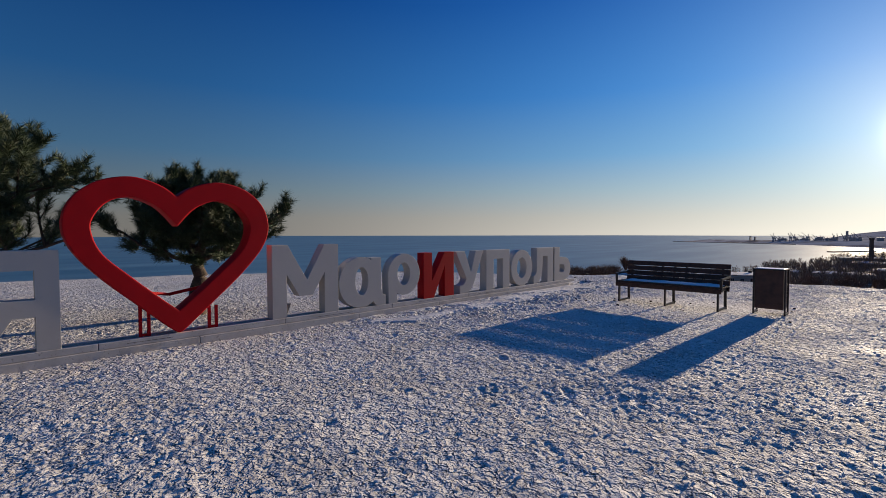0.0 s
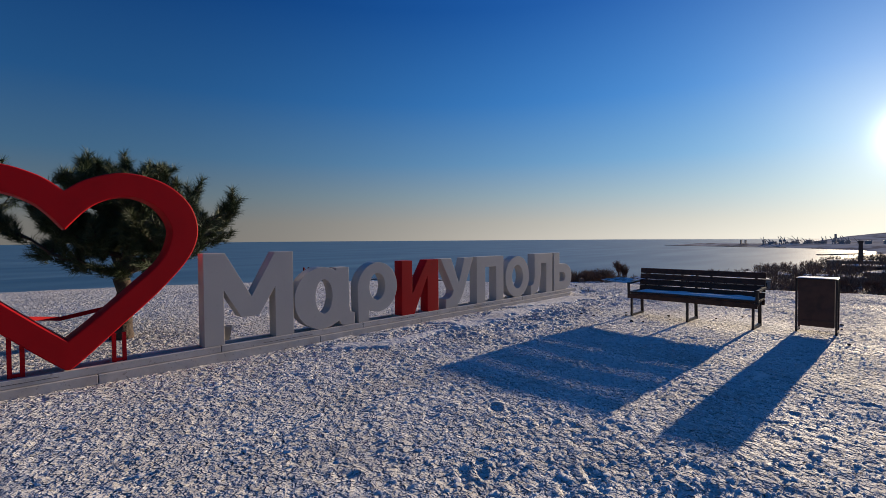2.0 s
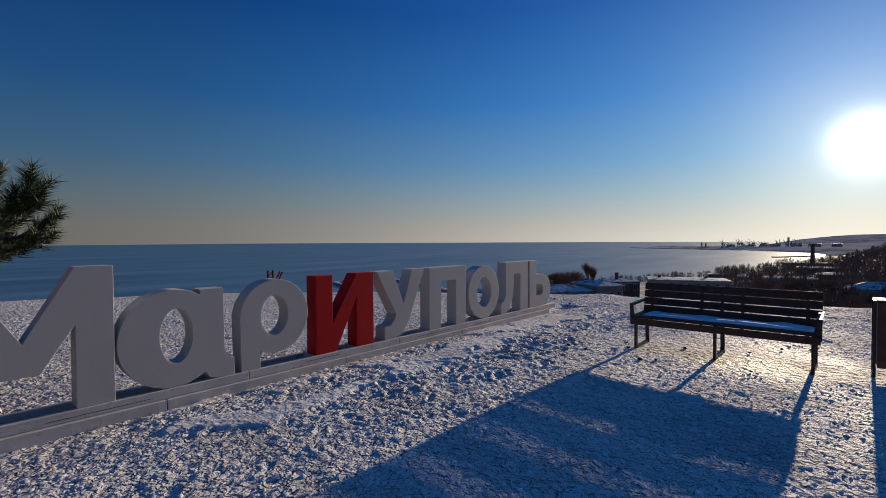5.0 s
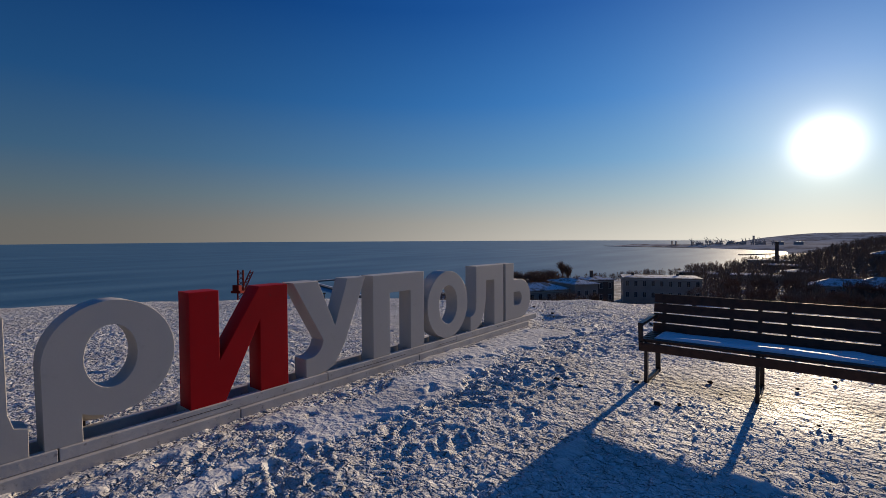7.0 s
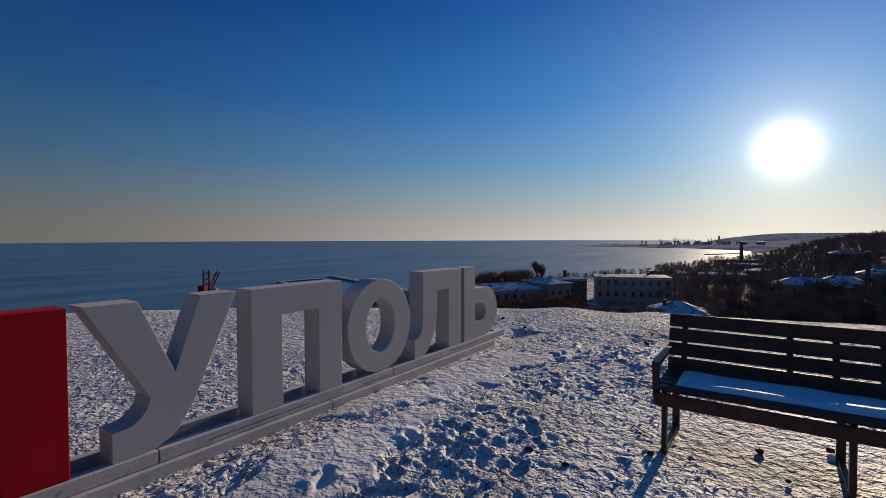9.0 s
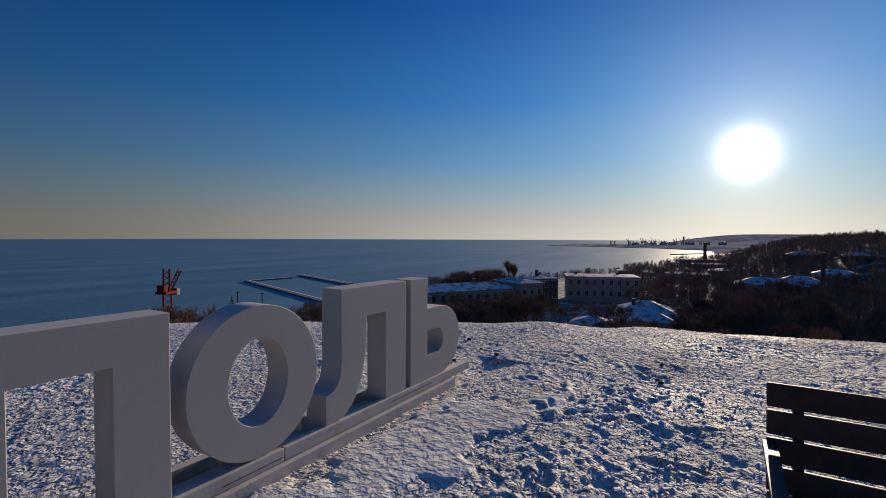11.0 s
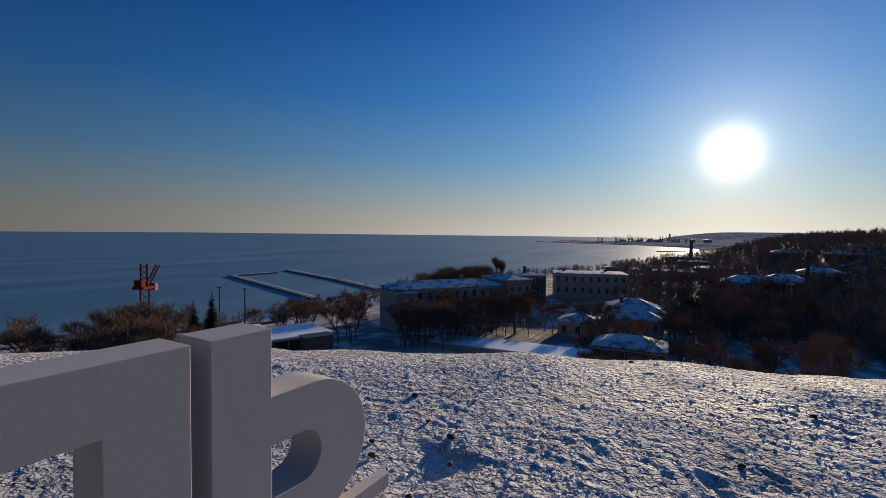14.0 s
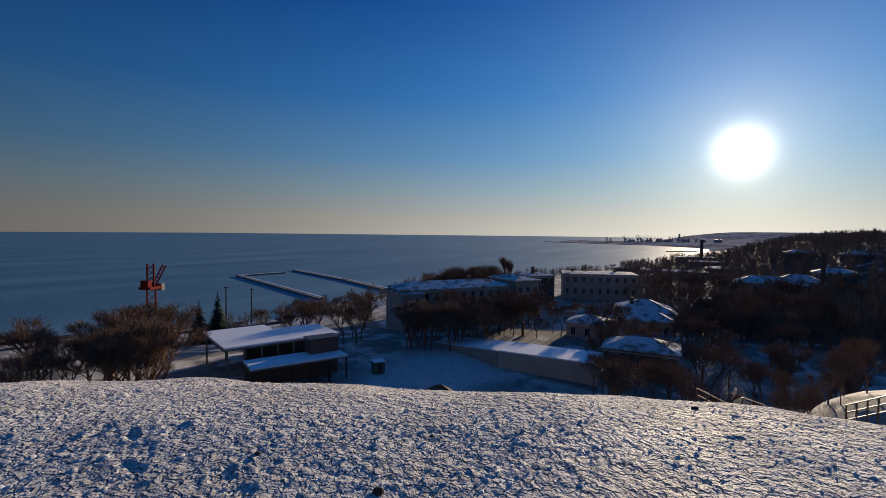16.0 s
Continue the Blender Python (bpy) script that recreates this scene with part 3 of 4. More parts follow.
letter([arc_points(8.955, 0.555, 0.425, 0.437, 0, 352, 44), arc_points(8.952, 0.555, 0.195, 0.252, 0, 350, 36)], "white", WHITE + "small о")
letter([[(9.455, B), *rounded([(9.455, B), (9.58, 0.122), (9.70, 0.19), (9.79, 0.34), (9.84, 0.52), (9.86, 0.80)], False)[1:], (10.08, 0.80), (10.08, B), (10.338, B), (10.338, TOP), (9.60, TOP), (9.60, 0.50),
         *rounded([(9.60, 0.50), (9.575, 0.39), (9.52, 0.335), (9.455, 0.32)], False)[1:]]], "white", WHITE + "small л")
letter([[(10.408, B), (10.88, B), *arc_points(10.88, 0.432, 0.345, 0.314, 270, 450, 24)[1:], (10.66, 0.746), (10.66, TOP), (10.408, TOP)],
        [(10.66, 0.332), (10.82, 0.332), *arc_points(10.82, 0.440, 0.105, 0.108, 270, 450, 14)[1:], (10.66, 0.548)]], "white", WHITE + "soft sign Ь")

plinth = thing("sign_plinth", "long low weathered white plinth of stacked boards under the letters", "plinth")
edges = [-1.3, 0.62, 2.9, 4.95, 7.0, 9.1, 11.40]
for a, b in zip(edges[:-1], edges[1:]):
    part("top_board", box(a + 0.004, F - 0.022, 0.040, b - 0.004, F + 0.045, B, 0.005), "plinth", plinth)
low = [-1.3, 1.7, 4.2, 6.1, 8.3, 11.05]
for a, b in zip(low[:-1], low[1:]):
    part("lower_board", box(a + 0.004, F - 0.062, -0.16, b - 0.004, F + 0.040, 0.037, 0.005), "plinth", plinth)
for x, w, z in ((0.9, 0.5, 0.075), (3.4, 0.7, 0.068), (5.6, 0.45, 0.081), (7.3, 0.8, 0.072), (8.7, 0.4, 0.066), (10.1, 0.6, 0.079)):
    part("split", box(x, F - 0.0235, z, x + w, F - 0.0222, z + 0.004), "bark", plinth, "dark split in the board")
part("rear_board", box(-1.3, F + 0.30, -0.10, 11.2, F + 0.36, 0.10, 0.006), "plinth", plinth)
part("base_pan", box(-1.3, F + 0.05, -0.10, 11.1, F + 0.295, 0.022), "plinth", plinth, "grey open pan between the boards")
for x in (-0.3, 0.15, 1.05, 1.85, 2.78, 3.67, 4.25, 4.65, 4.93, 5.75, 6.35, 6.85, 7.70, 8.30, 8.90, 9.50, 10.18, 10.5, 10.8):
    part("cross_bar", box(x, F + 0.048, 0.024, x + 0.09, F + 0.297, B - 0.001, 0.004), "plinth", plinth)


def bracket(x, w):
    ob = thing("letter_brace", "sloping sheet brace bolted behind a sign letter", "brace", group="braces behind the letters")
    bm = bmesh.new()
    add_bar(bm, (x, F + 0.26, 0.30), (x + w, F + 0.62, 0.06), 0.26, 0.02)
    part("plate", bm, "white", ob)
    bm = bmesh.new()
    add_bar(bm, (x + w, F + 0.62, 0.06), (x + w, F + 0.62, -0.08), 0.03)
    part("stake", bm, "metal", ob)


bracket(2.99, 0.10)
bracket(5.12, 0.10)

heart = thing("heart_sculpture", "big open red heart sculpture standing on the plinth", "sculpture")
right_out = rounded([(1.52, 1.885), (1.72, 2.02), (2.03, 2.10), (2.38, 2.02), (2.63, 1.80), (2.715, 1.50), (2.62, 1.20), (2.34, 0.86), (1.96, 0.50), (1.60, 0.17), (1.52, B + 0.005)], False)
right_in = rounded([(1.52, 1.50), (1.74, 1.74), (2.02, 1.85), (2.26, 1.79), (2.41, 1.62), (2.445, 1.44), (2.34, 1.17), (2.06, 0.89), (1.72, 0.58), (1.52, 0.41)], False)
MID = 1.475                                             # the lobes are not quite alike
outer, inner = [[(MID + (x - 1.52) * 1.0, z) for x, z in half] + [(MID - (x - 1.52) * 0.965, z) for x, z in reversed(half[1:-1])] for half in (right_out, right_in)]
cutout("ring", [outer, inner], F - 0.02, 0.27, "red", heart, edge=0.012)
for x, h in ((1.10, 0.52), (1.90, 0.42)):
    bm = bmesh.new()
    add_bar(bm, (x - 0.045, F + 0.06, B), (x - 0.045, F + 0.06, h), 0.035)
    add_bar(bm, (x + 0.045, F + 0.06, B), (x + 0.045, F + 0.06, h), 0.035)
    add_bar(bm, (x - 0.062, F + 0.06, B + 0.02), (x + 0.062, F + 0.06, B + 0.02), 0.03)
    part("support_frame", bm, "red", heart)
bm = bmesh.new()
add_bar(bm, (1.06, F + 0.22, 0.66), (1.46, F + 0.42, 0.58), 0.04)
add_bar(bm, (1.46, F + 0.42, 0.58), (1.98, F + 0.22, 0.70), 0.04)
part("rear_brace", bm, "red", heart)

# ---- bench and bin ----
BX0, BX1, BY0, BY1 = 8.95, 9.42, 2.33, 4.13


def build_bench():
    ob = thing("park_bench", "dark wooden slatted bench with metal legs and a snowy seat", "bench")
    for y in (BY1, 3.23, BY0):
        bm = bmesh.new()
        add_bar(bm, (BX0, y, -0.04), (BX0, y, 0.40), 0.045, 0.03)
        add_bar(bm, (BX1, y, -0.04), (BX1 - 0.03, y, 0.40), 0.045, 0.03)
        add_bar(bm, (BX0, y, 0.02), (BX1, y, 0.02), 0.03, 0.03)
        part("leg_frame", bm, "metal", ob)
        bm = bmesh.new()
        add_bar(bm, (BX0, y, 0.375), (BX1, y, 0.355), 0.03, 0.04)
        part("seat_bearer", bm, "metal", ob)
    for y in (BY1 + 0.05, BY0 - 0.05):
        bm = bmesh.new()
        add_bar(bm, (BX0 + 0.0, y, 0.35), (BX0 - 0.02, y, 0.556), 0.04, 0.028)
        add_bar(bm, (BX0 - 0.03, y, 0.57), (BX1 + 0.05, y, 0.585), 0.045, 0.028)
        part("armrest", bm, "metal", ob)
    for y in (BY1 - 0.04, 3.48, 3.25, 3.03, BY0 + 0.07):
        bm = bmesh.new()
        add_bar(bm, (BX1 + 0.022, y, 0.30), (BX1 + 0.120, y, 0.80), 0.035, 0.045)
        part("back_strap", bm, "metal", ob)
    for k in range(5):
        z = 0.358 + 0.1015 * k
        x = BX1 + 0.018 + (z - 0.32) * 0.20
        tilt = pose(x, 0, z, 0, 11.3, 0)
        part("back_slat", box(-0.030, BY0 - 0.06, -0.0460, -0.003, BY1 + 0.06, 0.0460, 0.006, tilt), "wood", ob)
    for k in range(5):
        x = BX0 + 0.025 + 0.098 * k
        part("seat_slat", box(x - 0.04, BY0 - 0.06, 0.40, x + 0.04, BY1 + 0.06, 0.428, 0.005), "wood", ob)
    part("front_rail", box(BX0 - 0.05, BY0 - 0.06, 0.315, BX0 - 0.024, BY1 + 0.06, 0.395, 0.006), "wood", ob)
    return ob


build_bench()


def snow_patch(name, x0, y0, x1, y1, z, high, label, seed):
    """A thin settled layer with a ragged edge."""
    nx, ny = 14, 46 if y1 - y0 > 1 else 16
    bm = bmesh.new()
    grid = []
    for j in range(ny + 1):
        row = []
        for i in range(nx + 1):
            u, v = i / nx, j / ny
            x, y = x0 + (x1 - x0) * u, y0 + (y1 - y0) * v
            e = min(u, 1 - u, 3 * min(v, 1 - v))
            h = high * min(1, e * 7) ** 0.5 * (0.75 + 0.8 * float(value_noise(np.array([x * 9.0]), np.array([y * 5.0]), seed)[0]))
            wob = 0.02 * float(value_noise(np.array([x * 3]), np.array([y * 7.0]), seed + 1)[0])
            row.append(bm.verts.new((x + wob, y, z + max(h, 0.0005))))
        grid.append(row)
    for j in range(ny):
        for i in range(nx):
            bm.faces.new((grid[j][i], grid[j][i + 1], grid[j + 1][i + 1], grid[j + 1][i]))
    rim = grid[0] + [r[-1] for r in grid[1:]] + grid[-1][-2::-1] + [r[0] for r in grid[-2:0:-1]]
    lowv = [bm.verts.new((v.co.x, v.co.y, z)) for v in rim]
    for i in range(len(rim)):
        bm.faces.new((rim[i], lowv[i], lowv[(i + 1) % len(rim)], rim[(i + 1) % len(rim)]))
    return tagged(part(name, bm, "snow_cap", None, "", True), label, "snow", kind="stuff")


snow_patch("seat_snow", BX0 + 0.07, BY0, BX1 - 0.03, BY1 - 0.05, 0.4285, 0.030, "layer of settled snow on the bench seat", 41)

litter_bin = thing("litter_bin", "brown panelled litter bin on side posts with a snowy lid", "bin")
NX0, NX1, NY0, NY1 = 9.20, 9.52, 1.41, 1.855
part("front_panel", box(NX0, NY0 + 0.02, 0.10, NX0 + 0.02, NY1 - 0.02, 0.765, 0.004), "bin", litter_bin)
part("rear_panel", box(NX1 - 0.02, NY0 + 0.02, 0.10, NX1, NY1 - 0.02, 0.765, 0.004), "bin", litter_bin)
part("side_panel", box(NX0 + 0.022, NY0 + 0.022, 0.10, NX1 - 0.022, NY0 + 0.04, 0.765, 0.003), "bin", litter_bin)
part("side_panel", box(NX0 + 0.022, NY1 - 0.04, 0.10, NX1 - 0.022, NY1 - 0.022, 0.765, 0.003), "bin", litter_bin)
part("lower_slat", box(NX0 - 0.008, NY0 + 0.03, 0.165, NX0 - 0.001, NY1 - 0.03, 0.185, 0.002), "bin", litter_bin)
part("floor_panel", box(NX0 + 0.022, NY0 + 0.045, 0.10, NX1 - 0.022, NY1 - 0.045, 0.115), "bin", litter_bin)
part("lid", box(NX0 - 0.015, NY0 - 0.01, 0.768, NX1 + 0.015, NY1 + 0.01, 0.785, 0.004), "metal", litter_bin)
for y in (NY0, NY1):
    bm = bmesh.new()
    add_bar(bm, (NX0 + 0.03, y, -0.04), (NX0 + 0.03, y, 0.766), 0.03, 0.025)
    add_bar(bm, (NX1 - 0.03, y, -0.04), (NX1 - 0.03, y, 0.766), 0.03, 0.025)
    add_bar(bm, (NX0 + 0.03, y, 0.03), (NX1 - 0.03, y, 0.03), 0.025)
    part("side_post", bm, "metal", litter_bin)
snow_patch("bin_snow", NX0, NY0 + 0.01, NX1, NY1 - 0.01, 0.7855, 0.009, "thin snow on the lid of the litter bin", 51)

# ---- pines behind the sign ----
def pine_mesh(seed, high, spread, bare):
    """Trunk and limbs, and a crown of long-needled tufts."""
    r = random.Random(seed)
    wood = bmesh.new()
    tufts = []
    pts = [Vector((0, 0, -0.15))]
    for i in range(9):
        f = (i + 1) / 9
        pts.append(Vector((r.uniform(-0.05, 0.05) + 0.12 * f, r.uniform(-0.05, 0.05), high * 0.93 * f)))
    for i in range(9):
        a, b = 0.155 * (1 - 0.85 * i / 9), 0.155 * (1 - 0.85 * (i + 1) / 9)
        add_bar(wood, pts[i], pts[i + 1], a, sides=9, w2=b)

    def limb(start, way, length, rad, depth):
        p, n = start.copy(), 4
        for i in range(n):
            q = p + way * (length / n)
            add_bar(wood, p, q, rad * (1 - 0.6 * i / n), sides=5, w2=rad * (1 - 0.6 * (i + 1) / n))
            if depth:
                for _ in range(2 if depth == 2 else 1):
                    side = Vector((r.gauss(0, 1), r.gauss(0, 1), r.gauss(0.25, 0.5))).normalized()
                    limb(q, (way * 0.75 + side * 0.8).normalized(), length * r.uniform(0.30, 0.5), rad * 0.5, depth - 1)
            if depth < 2 and i >= 2:
                tufts.append((q, (way + Vector((0, 0, 0.3))).normalized()))
            p = q
            way = (way + Vector((r.uniform(-0.15, 0.15), r.uniform(-0.15, 0.15), r.uniform(0.0, 0.22)))).normalized()
        tufts.append((p, (way + Vector((0, 0, 0.35))).normalized()))

    k = 0
    z = bare
    while z < high * 0.92:
        f = (z - bare) / (high - bare)
        for j in range(4):
            ang = 2.4 * k + r.uniform(-0.4, 0.4)
            k += 1
            ln = spread * (1 - 0.62 * f) * r.uniform(0.75, 1.1)
            at = pts[min(8, int(z / (high * 0.93) * 9))]
            limb(Vector((at.x, at.y, z)), Vector((math.cos(ang), math.sin(ang), r.uniform(0.05, 0.45) + 0.6 * f)).normalized(), ln, 0.045 * (1 - 0.5 * f), 2)
        z += r.uniform(0.19, 0.27)
    tufts.append((pts[-1], Vector((0, 0, 1))))
    verts, faces = [], []
    for p, way in tufts:
        side = way.orthogonal().normalized()
        up = way.cross(side)
        for i in range(64):
            a = r.uniform(0, 6.283)
            base = p - way * r.uniform(0.0, 0.26)
            d = (way * r.uniform(0.35, 1.0) + (side * math.cos(a) + up * math.sin(a)) * r.uniform(0.5, 0.95)).normalized()
            ln = r.uniform(0.10, 0.165)
            w = d.cross(Vector((r.gauss(0, 1), r.gauss(0, 1), r.gauss(0, 1)))).normalized() * 0.0042
            n = len(verts)
            verts += [base - w, base + w, base + d * ln]
            faces.append((n, n + 1, n + 2))
    crown = bpy.data.meshes.new("crown")
    crown.from_pydata([tuple(v) for v in verts], [], faces)
    return wood, crown


def pine(x, y, seed, high, spread, bare, turn, label):
    ob = thing("pine_tree", label, "tree", pose(x, y, land_at(x, y), 0, 0, turn), group="pines behind the sign")
    wood, crown = pine_mesh(seed, high, spread, bare)
    part("trunk", wood, "bark", ob, "", True)
    mesh_ob("crown", crown, "needle", ob)


pine(2.27, 8.60, 3, 2.1, 1.32, 0.90, 10, "dark long-needled pine standing behind the red heart")
pine(-0.9, 9.6, 8, 2.75, 2.0, 0.95, 70, "taller dark pine behind the white sign letters")


# ---- bare trees ----
def bare_tree_mesh(seed, high, spread, levels=4, twigs=7, rad=0.02, thick=0.0027):
    """Trunk and limbs in one mesh, the spray of fine twigs in another, one metre tall."""
    r = random.Random(seed)
    verts, faces, tv, tf = [], [], [], []

    def tube(a, b, ra, rb):
        ax = (b - a).normalized()
        s = ax.orthogonal().normalized()
        u = ax.cross(s)
        n = len(verts)
        for c, q in ((a, ra), (b, rb)):
            for i in range(4):
                t = i * math.pi / 2
                verts.append(tuple(c + (s * math.cos(t) + u * math.sin(t)) * q))
        for i in range(4):
            j = (i + 1) % 4
            faces.append((n + i, n + j, n + 4 + j, n + 4 + i))

    def blade(a, b, w):
        s = (b - a).cross(Vector((r.gauss(0, 1), r.gauss(0, 1), r.gauss(0, 1)))).normalized() * w
        n = len(tv)
        tv.extend([tuple(a - s), tuple(a + s), tuple(b)])
        tf.append((n, n + 1, n + 2))

    def branch(p, way, length, ra, level):
        q = p + way * length
        tube(p, q, ra, ra * 0.68)
        if level == 0:
            for _ in range(twigs):
                d = (way + Vector((r.gauss(0, 0.55), r.gauss(0, 0.55), r.gauss(0.1, 0.45)))).normalized()
                e = q + d * length * r.uniform(0.6, 1.3)
                blade(p.lerp(q, r.uniform(0.2, 1)), e, thick)
                for _ in range(2):
                    f = p.lerp(e, r.uniform(0.5, 1))
                    g = (d + Vector((r.gauss(0, 0.7), r.gauss(0, 0.7), r.gauss(0.1, 0.5)))).normalized()
                    blade(f, f + g * length * 0.7, thick * 0.75)
            return
        for i in range(r.choice((2, 3, 3))):
            d = (way * 0.85 + Vector((r.gauss(0, spread), r.gauss(0, spread), r.uniform(0.0, 0.35)))).normalized()
            branch(p.lerp(q, r.uniform(0.7, 1.0)), d, length * r.uniform(0.68, 0.88), ra * 0.62, level - 1)

    branch(Vector((0, 0, -0.02)), Vector((r.gauss(0, 0.04), r.gauss(0, 0.04), 1)).normalized(), 0.27, rad, levels)
    top = max(v[2] for v in tv)
    k = 1.0 / top
    wood, spray = bpy.data.meshes.new("trunk"), bpy.data.meshes.new("crown")
    wood.from_pydata([tuple(c * k for c in v) for v in verts], [], faces)
    spray.from_pydata([tuple(c * k for c in v) for v in tv], [], tf)
    return wood, spray


TREES = []
for seed in range(5):
    w, s = bare_tree_mesh(20 + seed, 1, 0.40 + 0.05 * (seed % 3), 5, 7)
    w.materials.append(M["twig"])
    s.materials.append(M["twig"])
    TREES.append((w, s))
POPLAR = bare_tree_mesh(61, 1, 0.15, 5, 4, 0.014, 0.0022)
for me in POPLAR:
    me.materials.append(M["twig"])
SAPLING = [bare_tree_mesh(71 + i, 1, 0.30, 3, 3, 0.008, 0.0028) for i in range(3)]
for pair in SAPLING:
    for me in pair:
        me.materials.append(M["twig"])
tr = random.Random(5)


def bare_tree(x, y, high, pair=None, name="bare_tree", label="leafless dark brown tree below the hill", group="bare trees below the hill", wide=1.0):
    w, s = pair or tr.choice(TREES)
    ob = thing(name, label, "tree", pose(x, y, land_at(x, y) - 0.1, 0, 0, tr.uniform(0, 360)) @ Matrix.Diagonal((high * wide, high * wide, high, 1)), group)
    for nm, me in (("trunk", w), ("crown", s)):
        o = new(nm, me)
        o.parent = ob
    return ob


def polar(az, dist):
    return 10.9 + dist * math.cos(radians(az)), 5.8 + dist * math.sin(radians(az))


def grove(n, az0, az1, d0, d1, h0, h1):
    for _ in range(n):
        x, y = polar(tr.uniform(az0, az1), tr.uniform(d0, d1))
        if any((x - a) ** 2 + (y - b) ** 2 < c * c for a, b, c in CLEAR):
            continue
        bare_tree(x, y, tr.uniform(h0, h1), wide=tr.uniform(0.8, 1.15))


CLEAR = [(72, 100, 9), (82, 51, 12), (70, 76, 9), (64, 64, 7), (128, 68, 12), (116, 78, 10), (140, 62, 9), (192, 44, 14), (150, 24, 9), (128, 36, 6)]
grove(28, 62.0, 69.0, 70, 105, 10, 13.0)
grove(9, 69.5, 76, 70, 105, 8, 11)
grove(8, 47, 54, 110, 150, 7, 9)
grove(26, 20, 30, 108, 126, 9, 11.5)
grove(20, 40, 50, 100, 165, 8, 11)
grove(40, 25, 36, 96, 110, 8, 10.5)
grove(22, 13, 24, 108, 128, 7.0, 9)
grove(26, 24, 34, 165, 195, 12.5, 16)
grove(66, -13, 15, 62, 125, 6.5, 10)
grove(46, -13, 9, 125, 230, 8, 12)
grove(9, 4, 12, 60, 90, 5, 8)
for x, y, h in ((212, 92, 15), (214, 93.5, 17.5), (216, 95, 17), (213, 90.5, 16)):
    bare_tree(x, y, h, POPLAR, "poplar_tree", "tall narrow leafless poplar near the shore", "poplars by the shore", 0.8)
for _ in range(30):
    az = tr.uniform(-12, 31)
    d = tr.uniform(24, 36) if az < 8 else tr.uniform(20, 36)
    x, y = polar(az, d)
    bare_tree(x, y, tr.uniform(1.6, 3.4), tr.choice(SAPLING), "sapling", "thin leafless sapling on the snowy slope", "saplings on the slope", 0.9)
for az, d, h in ((-5.0, 32, 3.2), (-6.4, 33, 3.5), (-7.6, 31, 3.0), (-9.3, 34, 3.6), (-10.2, 33, 3.2), (-12.0, 35, 3.5)):
    x, y = polar(az, d)
    bare_tree(x, y, h, TREES[1], "bare_tree", "slim leafless tree on the sunny slope", "bare trees on the slope", 0.6)


def fir(x, y, high):
    r = random.Random(int(x * 10))
    ob = thing("fir_tree", "small dark conical fir on the shore promenade", "tree", pose(x, y, land_at(x, y) - 0.1), "firs on the promenade")
    bm = bmesh.new()
    add_bar(bm, (0, 0, 0), (0, 0, high * 0.95), 0.16, sides=6, w2=0.03)
    part("trunk", bm, "bark", ob)
    verts, faces = [], []
    for i in range(620):
        f = r.uniform(0.10, 1.0)
        z, rad = high * f, high * 0.33 * (1.03 - f) * r.uniform(0.75, 1.1)
        a = r.uniform(0, 6.283)
        o, q = Vector((0, 0, z + 0.12 * rad)), Vector((rad * math.cos(a), rad * math.sin(a), z - 0.25 * rad))
        s = Vector((-math.sin(a), math.cos(a), 0)) * 0.16 * rad
        n = len(verts)
        verts += [tuple(o), tuple(o.lerp(q, 0.6) - s), tuple(q), tuple(o.lerp(q, 0.6) + s)]
        faces += [(n, n + 1, n + 2), (n, n + 2, n + 3)]
    me = bpy.data.meshes.new("crown")
    me.from_pydata(verts, [], faces)
    mesh_ob("crown", me, "fir", ob)


fir(79.9, 115, 13.5)
fir(75.7, 116.2, 11.5)


# ---- buildings below the hill ----
def window(parent, m, w, h):
    ob = part("window", box(-w / 2, -0.10, 0, w / 2, 0.06, h, 0, m), "frame", parent)
    part("pane", box(-w / 2 + 0.10, -0.13, 0.10, -0.03, -0.102, h - 0.1, 0, m), "glass", ob)
    part("pane", box(0.03, -0.13, 0.10, w / 2 - 0.10, -0.102, h - 0.1, 0, m), "glass", ob)


def hip_roof(bm, x0, y0, x1, y1, z, rise, over=0.5):
    x0, y0, x1, y1 = x0 - over, y0 - over, x1 + over, y1 + over
    k = min(x1 - x0, y1 - y0) / 2
    if x1 - x0 >= y1 - y0:
        a, b = (x0 + k, (y0 + y1) / 2, z + rise), (x1 - k, (y0 + y1) / 2, z + rise)
    else:
        a, b = ((x0 + x1) / 2, y0 + k, z + rise), ((x0 + x1) / 2, y1 - k, z + rise)
    v = [bm.verts.new(p) for p in ((x0, y0, z), (x1, y0, z), (x1, y1, z), (x0, y1, z), a, b)]
    u = [bm.verts.new((p.co.x, p.co.y, z - 0.25)) for p in v[:4]]
    lst = ((0, 1, 5, 4), (1, 2, 5), (2, 3, 4, 5), (3, 0, 4)) if x1 - x0 >= y1 - y0 else ((0, 1, 4), (1, 2, 5, 4), (2, 3, 5), (3, 0, 4, 5))
    for f in lst:
        bm.faces.new([v[i] for i in f])
    for i in range(4):
        j = (i + 1) % 4
        bm.faces.new((u[i], u[j], v[j], v[i]))
    bm.faces.new(u[::-1])


